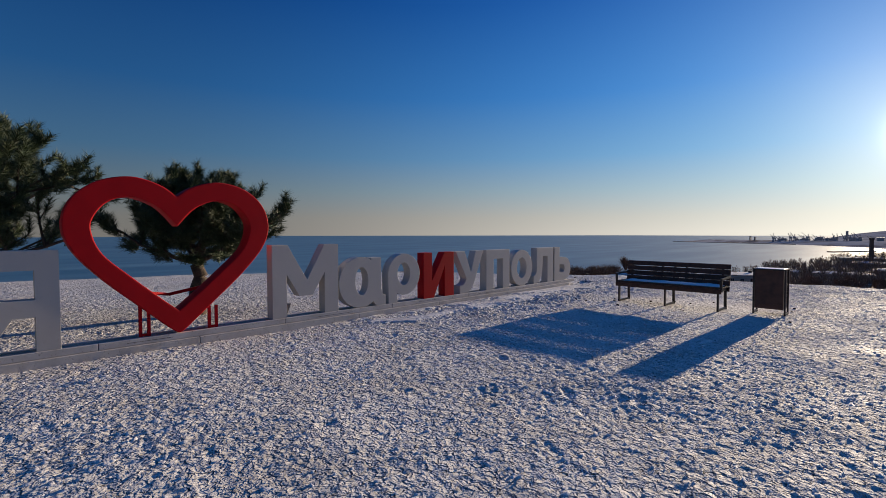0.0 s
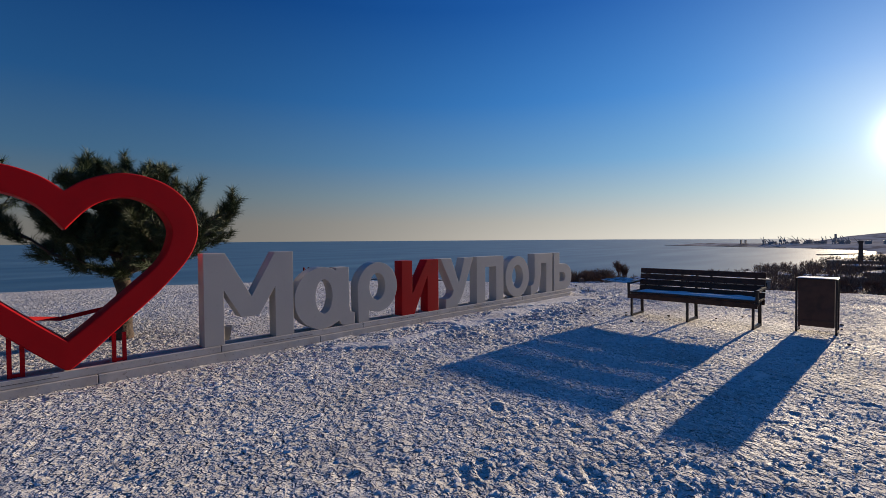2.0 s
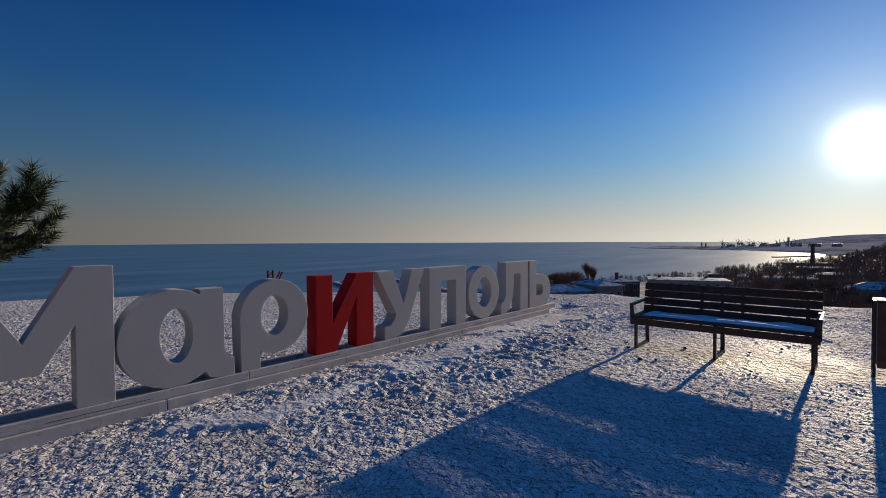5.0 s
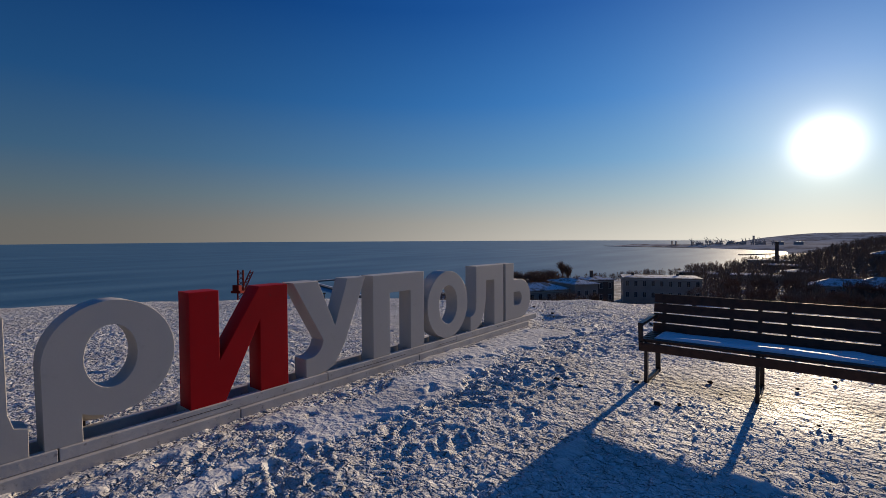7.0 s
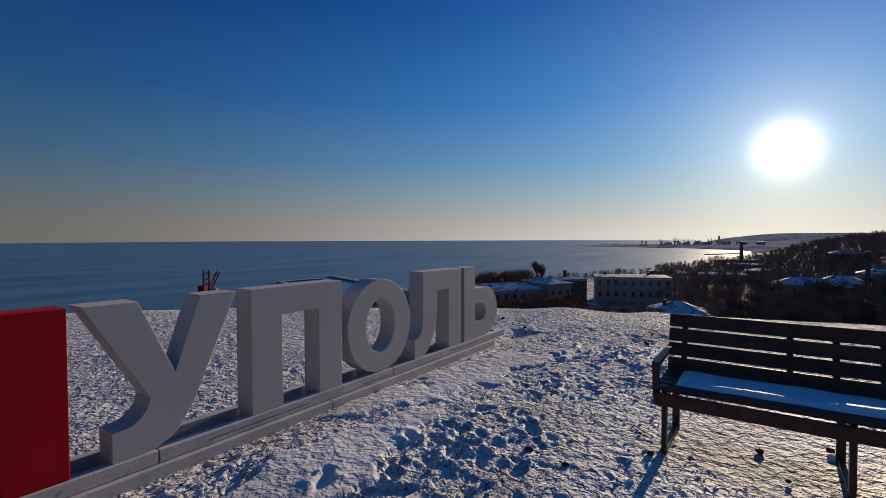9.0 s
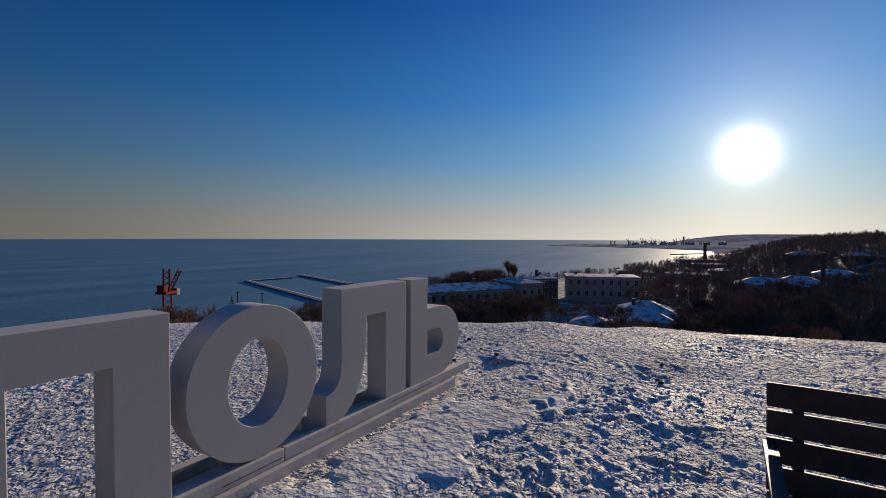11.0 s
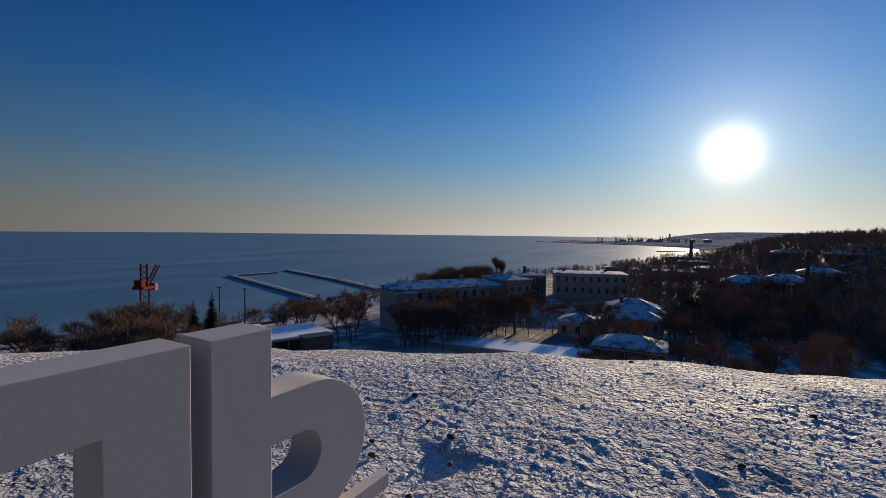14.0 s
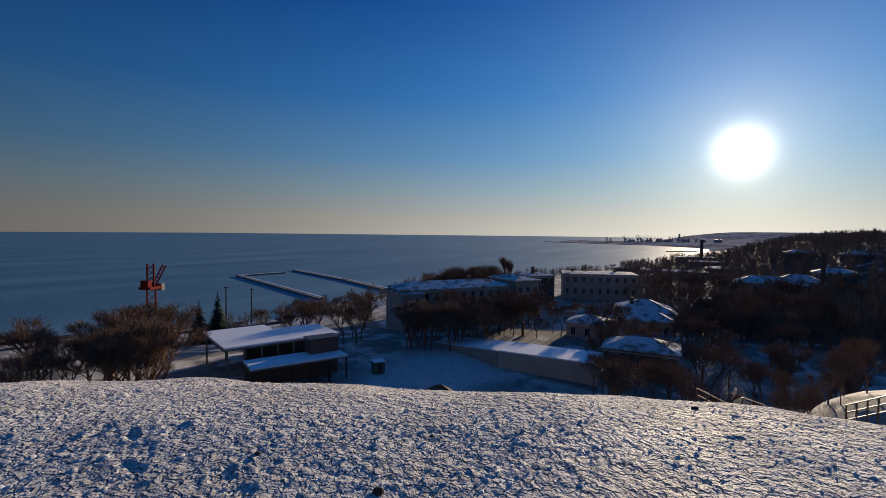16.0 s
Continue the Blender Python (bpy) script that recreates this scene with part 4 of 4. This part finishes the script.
def house(name, label, category, x, y, turn, w, d, base, eave, rise, storeys=0, cols=0, side_cols=0, wall="wall", chimneys=(), group="", over=0.5, wings=()):
    """Front wall along local x at y = 0, the depth behind it; base and eave are heights above the sea."""
    ob = thing(name, label, category, pose(x, y, base, 0, 0, turn), group)
    h = eave - base
    part("wall", box(0, 0, -2.0, w, d, h), wall, ob)
    bm = bmesh.new()
    hip_roof(bm, 0, 0, w, d, h + 0.26, rise, over)
    roof = part("roof", bm, "roof_snow", ob, "roof with patchy snow")
    for cx, cy, ch in chimneys:
        part("chimney", box(cx - 0.5, cy - 0.4, h, cx + 0.5, cy + 0.4, h + rise + ch, 0.03), "dark_wall", roof)
    if storeys:
        fh = h / storeys
        part("string_course", box(-0.06, -0.07, h - 0.55, w + 0.06, -0.002, h - 0.30), "frame", ob)
        for s in range(storeys):
            for c in range(cols):
                window(ob, pose((c + 0.5) * w / cols, 0, s * fh + fh * 0.28), min(1.3, w / cols * 0.5), fh * 0.50)
            for c in range(side_cols):
                window(ob, pose(0, (c + 0.5) * d / side_cols, s * fh + fh * 0.28, 0, 0, -90), 1.2, fh * 0.5)
    for (x0, y0, x1, y1, zt, wc) in wings:
        part("wing", box(x0, y0, -2.0, x1, y1, zt), wall, ob)
        bm = bmesh.new()
        hip_roof(bm, x0, y0, x1, y1, zt + 0.26, rise * 0.6, over)
        part("wing_roof", bm, "roof_snow", ob, "roof with patchy snow")
        for s in range(max(storeys, 1)):
            for c in range(wc):
                window(ob, pose(x0 + (c + 0.5) * (x1 - x0) / wc, y0, s * zt / max(storeys, 1) + 1.1), 1.2, 1.7)
    return ob


def turn_of(ax, ay, bx, by):
    return math.degrees(math.atan2(by - ay, bx - ax))


house("sanatorium_building", "long pale three-storey building with a snowy hipped roof", "building", 108.5, 78.0, turn_of(108.5, 78.0, 134, 61.5), 34.5, 11, -26.5, -14.5, 1.7, 3, 12, 3,
      chimneys=((24, 7, 1.2),), wings=((-0.5, -1.2, 5.5, 11.5, 11.2, 2), (34.7, -2.5, 43.0, 12, 13.6, 3)))
house("old_school_building", "pale two-storey building with tall arched windows", "building", 184.5, 57.5, turn_of(184.5, 57.5, 193.5, 33), 27, 14, -27, -14.2, 0.35, 3, 9, 4, chimneys=((4, 8, 1.2), (20, 8, 1.0)), over=0.25)
house("brick_annex", "dark brick block with a chimney behind the long building", "building", 160, 62, -40, 10, 8, -26, -13.6, 0.8, 3, 3, 2, wall="dark_wall", chimneys=((3, 3, 2.4),))
house("villa", "small hipped villa with a snow-covered roof", "house", 142, 30.5, turn_of(142, 30.5, 145, 15.5), 15.5, 13, -25, -20.0, 2.9, 1, 5, 3, chimneys=((4.5, 4, 0.9),), group="houses below the hill", wings=((3, -7, 14, -0.2, 4.2, 3),))
house("villa", "low annex house with blue-shaded snow on its roof", "house", 122.5, 38, turn_of(122.5, 38, 123, 28), 10, 8, -24.5, -20.6, 1.5, 1, 3, 2, group="houses below the hill")
house("villa", "low house with a broken snow-dusted roof", "house", 96, 23.5, turn_of(96, 23.5, 97, 11), 12, 8, -22.5, -19.2, 1.6, 1, 3, 2, wall="dark_wall", group="houses below the hill")
for az, dist, w, d, zb, ze, rise, lab in ((-3.4, 205, 22, 11, -21, -16.4, 2.2, "long low house with a wide snowy roof"), (-6.8, 212, 15, 10, -20, -15.8, 2.4, "hipped house with a snowy roof among bare trees"),
                                          (-0.8, 330, 34, 14, -27, -19.6, 1.0, "long flat warehouse with a bright snowy roof"), (3.6, 300, 24, 12, -29, -20.5, 0.8, "flat-roofed shore warehouse under snow"),
                                          (5.8, 330, 26, 12, -30, -22.5, 0.8, "low boathouse with a snowy roof"), (0.9, 420, 30, 14, -28, -20.5, 0.8, "flat warehouse roof near the shore"),
                                          (-7.5, 330, 16, 10, -14, -8.5, 1.6, "house high on the wooded hillside"), (-11.8, 300, 15, 10, -12, -7.6, 1.8, "hillside house with a snowy roof"),
                                          (-9.8, 230, 14, 9, -18, -13.0, 1.6, "small hillside house half hidden by trees"), (8.6, 380, 24, 10, -30.5, -25, 0.6, "low shed by the water"),
                                          (2.2, 560, 40, 14, -30, -23, 0.6, "long flat shore warehouse under snow")):
    x, y = polar(az + 2.2, dist)
    house("hillside_house", lab, "house", x, y, az - 88, w, d, zb, ze, rise, 1, 5, 2, wall=tr.choice(("wall", "dark_wall")), group="houses along the shore and hillside")

# open pavilion with a snowy flat roof, deeper at one end
pav = thing("pavilion", "long open pavilion with a flat snow-laden roof on posts", "pavilion", pose(55.6, 75.1, -23.6, 0, 0, turn_of(55.6, 75.1, 75.2, 68.1)))
for x0, x1, deep in ((0, 11.5, 16.0), (11.504, 20.8, 10.8)):
    part("roof_slab", box(x0, 0, 4.85, x1, deep, 5.15, 0.04), "concrete", pav)
    part("roof_snow", box(x0 + (0.1 if x0 == 0 else 0), 0.1, 5.154, x1 - (0 if x0 == 0 else 0.1), deep - 0.1, 5.46, 0.03), "snow_cap", pav, "thick snow layer on the roof")
for i in range(8):
    part("post", box(0.5 + 2.8 * i, 0.3, -1.5, 0.8 + 2.8 * i, 0.6, 4.848), "concrete", pav)
    if i < 4:
        part("post", box(0.5 + 3.4 * i, 15.3, -3.5, 0.8 + 3.4 * i, 15.6, 4.848), "concrete", pav)
part("rail", box(0.4, 0.38, 1.0, 20.4, 0.5, 1.15), "concrete", pav)
part("back_wall", box(6.0, 9.6, -1.5, 20.4, 9.9, 4.848), "dark_wall", pav)
annex = thing("low_annex", "low dark annex with a flat roof of shaded snow", "building", pose(55.0, 67.4, -23.6, 0, 0, turn_of(55.0, 67.4, 69.9, 60.8)))
part("roof_slab", box(0, 0, 2.95, 16.3, 6.2, 3.15, 0.03), "concrete", annex)
part("roof_snow", box(0.1, 0.1, 3.154, 16.2, 6.1, 3.40, 0.1), "snow_cap", annex, "smooth snow on the roof")
part("back_wall", box(0.3, 4.6, -1.5, 16.0, 5.8, 2.948), "dark_wall", annex)
for i in range(6):
    part("post", box(0.3 + 3.1 * i, 0.2, -1.5, 0.55 + 3.1 * i, 0.45, 2.948), "metal", annex)
part("upper_box", box(10.6, 3.6, 3.43, 15.8, 6.6, 5.9, 0.03), "dark_wall", annex)
part("upper_roof", box(10.4, 3.4, 5.904, 16.0, 6.8, 6.05, 0.02), "metal", annex)
terrace = thing("retaining_wall", "long beige retaining wall with snow on its terrace", "wall")
for (ax, ay, az), (bx, by, bz) in (((98.3, 61.0, -23.9), (89.1, 41.3, -21.0)), ((89.1, 41.2, -20.98), (88.3, 22.8, -20.4))):
    bm = bmesh.new()
    snow_bm = bmesh.new()
    for b2, low, high, inset in ((bm, -27.0, 0.0, 0.0), (snow_bm, 0.004, 0.22, 0.1)):
        top = b2 is snow_bm
        v = []
        for up in (0, 1):
            for x, y, z in ((ax + inset, ay - inset, az), (bx + inset, by + inset, bz), (bx + 8.0, by + 1.0, bz), (ax + 8.0, ay + 1.0, az)):
                v.append(b2.verts.new((x, y, (z + high) if up else ((z + low) if top else low))))
        for q in QUADS:
            b2.faces.new([v[k] for k in q])
        bmesh.ops.recalc_face_normals(b2, faces=b2.faces)
    part("wall_section", bm, "wall", terrace)
    part("terrace_snow", snow_bm, "snow_cap", terrace, "settled snow on the terrace")
shed = thing("site_cabin", "small green sheet-metal cabin standing in the snow", "cabin", pose(75.0, 58.5, land_at(75.0, 58.5) - 0.05, 0, 0, -35))
part("body", box(-1.0, -1.0, 0, 1.0, 1.0, 2.2, 0.03), "sheet", shed)
part("roof", box(-1.1, -1.1, 2.203, 1.1, 1.1, 2.32, 0.02), "snow_cap", shed)
part("door", box(-0.4, -1.04, 0.1, 0.4, -1.003, 1.9), "metal", shed)
kiosk = thing("slope_shelter", "small shelter roof poking above the slope", "shelter", pose(39.5, 23.5, -13.2, 0, 0, -40))
bm = bmesh.new()
hip_roof(bm, -1.2, -1.0, 1.2, 1.0, 2.4, 0.8, 0.15)
part("roof", bm, "bark", kiosk, "weathered dark roof with the snow gone")
part("wall", box(-1.1, -0.9, -3.0, 1.1, 0.9, 2.14), "dark_wall", kiosk)

# ---- harbour crane ----
crane = thing("harbour_crane", "red lattice harbour crane beside the water", "crane", pose(75.5, 138.5, land_at(75.5, 138.5) - 0.3, 0, 0, 25))


def lattice_bars(bm, a, b, w, n, t):
    a, b = Vector(a), Vector(b)
    ax = (b - a).normalized()
    s = ax.orthogonal().normalized()
    u = ax.cross(s)
    cor = [(s * i + u * j) * w / 2 for i, j in ((-1, -1), (1, -1), (1, 1), (-1, 1))]
    for c in cor:
        add_bar(bm, a + c, b + c, t)
    for k in range(n):
        p, q = a.lerp(b, k / n), a.lerp(b, (k + 1) / n)
        for i in range(4):
            add_bar(bm, p + cor[i], q + cor[(i + 1) % 4], t * 0.7)


H0 = -8.1 - land_at(75.5, 138.5) + 0.3
bm = bmesh.new()
lattice_bars(bm, (0, 0, 0), (0, 0, H0 - 6.4), 2.0, 8, 0.17)
part("tower", bm, "crane_red", crane)
part("slewing_platform", box(-2.4, -1.5, H0 - 6.9, 2.2, 1.8, H0 - 6.2, 0.05), "crane_red", crane)
part("cabin", box(-2.6, -1.1, H0 - 6.19, -1.1, 1.1, H0 - 4.4, 0.08), "crane_red", crane)
part("counterweight", box(2.3, -1.2, H0 - 7.6, 3.6, 1.2, H0 - 5.6, 0.08), "concrete", crane)
bm = bmesh.new()
lattice_bars(bm, (-0.2, 0, H0 - 6.19), (-0.2, 0, H0), 1.5, 4, 0.24)
part("mast", bm, "crane_red", crane)
bm = bmesh.new()
lattice_bars(bm, (0.9, 0, H0 - 6.19), (3.8, -1.0, H0 - 0.6), 0.9, 6, 0.2)
part("jib", bm, "crane_red", crane)


# ---- piers, chimneys, port ----
def pier(points, w, label):
    ob = thing("pier", label, "pier", group="piers")
    for (ax, ay), (bx, by) in zip(points[:-1], points[1:]):
        ln = math.hypot(bx - ax, by - ay)
        m = pose(ax, ay, 0, 0, 0, turn_of(ax, ay, bx, by))
        part("deck", box(-w / 2, -w / 2, -33.5, ln + w / 2 - 0.1, w / 2, -31.0, 0.1, m), "concrete", ob)
        part("snow_cover", box(-w / 2 + 0.5, -w / 2 + 0.5, -30.996, ln + w / 2 - 0.6, -w / 2 + 1.6, -30.85, 0.04, m), "snow_cap", ob)


pier([(169, 172), (214, 301)], 4.0, "long concrete breakwater with snow on top")
pier([(216.5, 300.7), (248, 296.5)], 4.0, "outer arm of the concrete breakwater")
pier([(210, 157), (238.7, 222), (269, 305.5)], 5.0, "concrete pier running out to sea")
for x, y, zt, rad, lab in ((470, 21, -3.4, 1.7, "tall slim chimney by the shore"), (215, -24.5, -4.0, 0.8, "tall dark chimney among hillside trees")):
    ob = thing("chimney_stack", lab, "chimney", pose(x, y, land_at(x, y)))
    bm = bmesh.new()
    add_bar(bm, (0, 0, -0.5), (0, 0, zt - land_at(x, y)), rad, sides=12, w2=rad * 0.7)
    part("shaft", bm, "dark_wall", ob)
    bm = bmesh.new()
    add_bar(bm, (0, 0, zt - land_at(x, y) - 1.2), (0, 0, zt - land_at(x, y) + 0.2), rad * 0.95, sides=12)
    part("rim", bm, "dark_wall", ob)
for x, y, h in ((105, 150, 9), (112, 146, 8)):
    ob = thing("lamp_mast", "slim lighting mast on the promenade", "mast", pose(x, y, land_at(x, y)), "masts on the promenade")
    bm = bmesh.new()
    add_bar(bm, (0, 0, -0.3), (0, 0, h + 4), 0.28, sides=6, w2=0.18)
    part("pole", bm, "metal", ob)
    part("lamp_head", box(-0.5, -0.3, h + 4, 0.5, 0.3, h + 4.4), "metal", ob)


def port_crane(x, y, h, lean):
    ob = thing("port_crane", "grey portal crane far off in the port", "crane", pose(x, y, -31.5, 0, 0, tr.uniform(0, 180)), "cranes of the far port")
    bm = bmesh.new()
    for sx in (-4, 4):
        add_bar(bm, (sx, -3, 0), (sx * 0.4, 0, h * 0.45), 1.5)
        add_bar(bm, (sx, 3, 0), (sx * 0.4, 0, h * 0.45), 1.5)
    part("portal", bm, "port", ob)
    part("house", box(-3, -2.5, h * 0.45, 4, 2.5, h * 0.62, 0.2), "port", ob)
    bm = bmesh.new()
    add_bar(bm, (0, 0, h * 0.6), (0.5, 0, h * 0.85), 1.6)
    add_bar(bm, (2, 0, h * 0.55), (2 + lean, 0, h), 1.2)
    part("jib", bm, "port", ob)


for i in range(22):
    az = 2.4 + 7.4 * (i / 21) ** 0.8 + tr.uniform(-0.15, 0.15)
    x, y = polar(az, tr.uniform(1660, 1740))
    port_crane(x, y, tr.uniform(17, 34), tr.uniform(3, 14))
for az, w, h in ((11.3, 7, 17), (11.7, 6, 19), (4.1, 12, 33), (1.8, 40, 14), (3.4, 60, 11), (5.2, 70, 10), (7.2, 60, 8), (9.0, 50, 8), (0.4, 60, 16), (6.1, 30, 16)):
    x, y = polar(az, 1760)
    ob = thing("port_building", "grey port building far across the bay", "building", pose(x, y, land_at(x, y)), group="buildings of the far port")
    h *= 0.6 if h < 30 else 0.8
    w *= 0.4
    part("wall", box(-8, -w / 2, -1, 8, w / 2, h), "port", ob)
    part("roof", box(-8.5, -w / 2 - 0.5, h + 0.003, 8.5, w / 2 + 0.5, h + 0.8), "snow_cap", ob)
for (ax, ay), (bx, by) in (((1500, 215), (1720, 590)), ((975, 93), (1066, 45))):
    ln = math.hypot(bx - ax, by - ay)
    tagged(part("breakwater", box(0, -5, -33, ln, 5, -30.4, 0.2, pose(ax, ay, 0, 0, 0, turn_of(ax, ay, bx, by))), "concrete"), "low dark breakwater far out in the bay", "breakwater", "breakwaters")

# ---- far woods on the hillside and along the shore ----
def woods(name, spots, label):
    r = random.Random(31)
    verts, faces = [], []
    for x, y, z, h in spots:
        for _ in range(80):
            a, f = r.uniform(0, 6.283), r.uniform(0.25, 1)
            rad = h * 0.46 * math.sin(math.pi * min(1, f * 0.85 + 0.06)) * r.uniform(0.2, 1)
            p = Vector((x + rad * 0.5 * math.cos(a), y + rad * 0.5 * math.sin(a), z + h * (f - r.uniform(0.12, 0.3))))
            q = Vector((x + rad * math.cos(a), y + rad * math.sin(a), z + h * f))
            s = Vector((r.gauss(0, 1), r.gauss(0, 1), r.gauss(0, 0.3))).normalized() * h * r.uniform(0.008, 0.018)
            n = len(verts)
            verts += [tuple(p - s), tuple(p + s), tuple(q)]
            faces.append((n, n + 1, n + 2))
        n = len(verts)
        verts += [(x - 0.15, y, z - 0.5), (x + 0.1, y + 0.13, z - 0.5), (x + 0.1, y - 0.13, z - 0.5), (x, y, z + h * 0.8)]
        faces += [(n, n + 1, n + 3), (n + 1, n + 2, n + 3), (n + 2, n, n + 3)]
    me = bpy.data.meshes.new(name)
    me.from_pydata(verts, [], faces)
    tagged(mesh_ob(name, me, "far_wood"), label, "woods", kind="stuff")


spots = []
wr = random.Random(77)
for _ in range(2600):
    az, dist = wr.uniform(-16, 10), 130 + 620 * wr.random() ** 1.3
    x, y = polar(az, dist)
    if y > np.interp(x, COAST_X, COAST_Y) - 8 or any((x - a) ** 2 + (y - b) ** 2 < (c + 4) ** 2 for a, b, c in CLEAR):
        continue
    if az > 0 and wr.random() < 0.45:
        continue
    spots.append((x, y, land_at(x, y), wr.uniform(6, 10.5)))
woods("bare_woods", spots, "dense leafless brown woods over the hillside")
spots = []
for _ in range(420):
    x = wr.uniform(90, 420)
    y = np.interp(x, COAST_X, COAST_Y) - wr.uniform(8, 42)
    if wr.random() < 0.4 or any((x - a) ** 2 + (y - b) ** 2 < (c + 4) ** 2 for a, b, c in CLEAR):
        continue
    spots.append((x, y, land_at(x, y), wr.uniform(4, 7.5)))
woods("shore_scrub", spots, "leafless scrub and small trees along the shore")


# ---- railing on the slope ----
def railing(a, b, n, label):
    """From a to b, its ends at the top rail's height; the posts go down into the slope."""
    ob = thing("stair_railing", label, "railing", group="railings on the slope")
    a, b = Vector(a), Vector(b)
    for i in range(n + 1):
        p = a.lerp(b, i / n)
        bm = bmesh.new()
        add_bar(bm, (p.x, p.y, min(land_at(p.x, p.y) - 0.3, p.z - 0.9)), p, 0.045)
        part("post", bm, "metal", ob)
    for drop in (0.0, 0.25, 0.5):
        bm = bmesh.new()
        add_bar(bm, a - Vector((0, 0, drop)), b - Vector((0, 0, drop)), 0.035)
        part("rail", bm, "metal", ob)


railing((30.8, 6.4, -4.55), (30.8, 5.1, -5.05), 4, "dark metal stair railing going down the snowy slope")
railing((30.8, 4.95, -4.6), (30.8, 4.3, -4.75), 2, "short dark metal railing beside the slope stairs")
railing((30.5, 2.1, -4.2), (30.3, 1.1, -3.6), 4, "dark metal railing along the slope path")


# ---- small dark clods and stones lying on the snow ----
cr = random.Random(12)
for i in range(34):
    if i < 16:
        x, y = cr.uniform(8.3, 10.4), cr.uniform(1.2, 4.9)
    elif i < 22:
        x, y = cr.uniform(11.3, 12.3), cr.uniform(6.2, 7.2)
    else:
        x, y = cr.uniform(12.0, 15.5), cr.uniform(3.5, 8.5)
    bm = bmesh.new()
    bmesh.ops.create_icosphere(bm, subdivisions=2, radius=1.0)
    rad = cr.uniform(0.012, 0.03)
    for v in bm.verts:
        v.co = v.co * rad * (1 + 0.5 * noise.noise(v.co * 1.7 + Vector((i, 0, 0))))
        v.co.z *= 0.6
    ob = part("clod", bm, "bark", None, "", True)
    ob.location = (x, y, land_at(x, y) + 0.012)
    tagged(ob, "small dark frozen clod lying on the snow", "clod", "clods on the snow")


# ---- promenade walls by the water ----
for (ax, ay), (bx, by), h in (((20, 186), (70, 168), 1.1), ((72, 167), (112, 148), 1.1), ((24, 166), (118, 132), 0.8), ((120, 140), (205, 150), 1.0)):
    n = 6
    ob = thing("promenade_wall", "low dark parapet wall along the snowy promenade", "wall", group="parapets of the promenade")
    for i in range(n):
        x0, y0 = ax + (bx - ax) * i / n, ay + (by - ay) * i / n
        x1, y1 = ax + (bx - ax) * (i + 1) / n, ay + (by - ay) * (i + 1) / n
        z = land_at((x0 + x1) / 2, (y0 + y1) / 2)
        part("wall_section", box(0.02, -0.3, -0.8, math.hypot(x1 - x0, y1 - y0) - 0.02, 0.3, h, 0.03, pose(x0, y0, z, 0, 0, turn_of(x0, y0, x1, y1))), "concrete", ob)
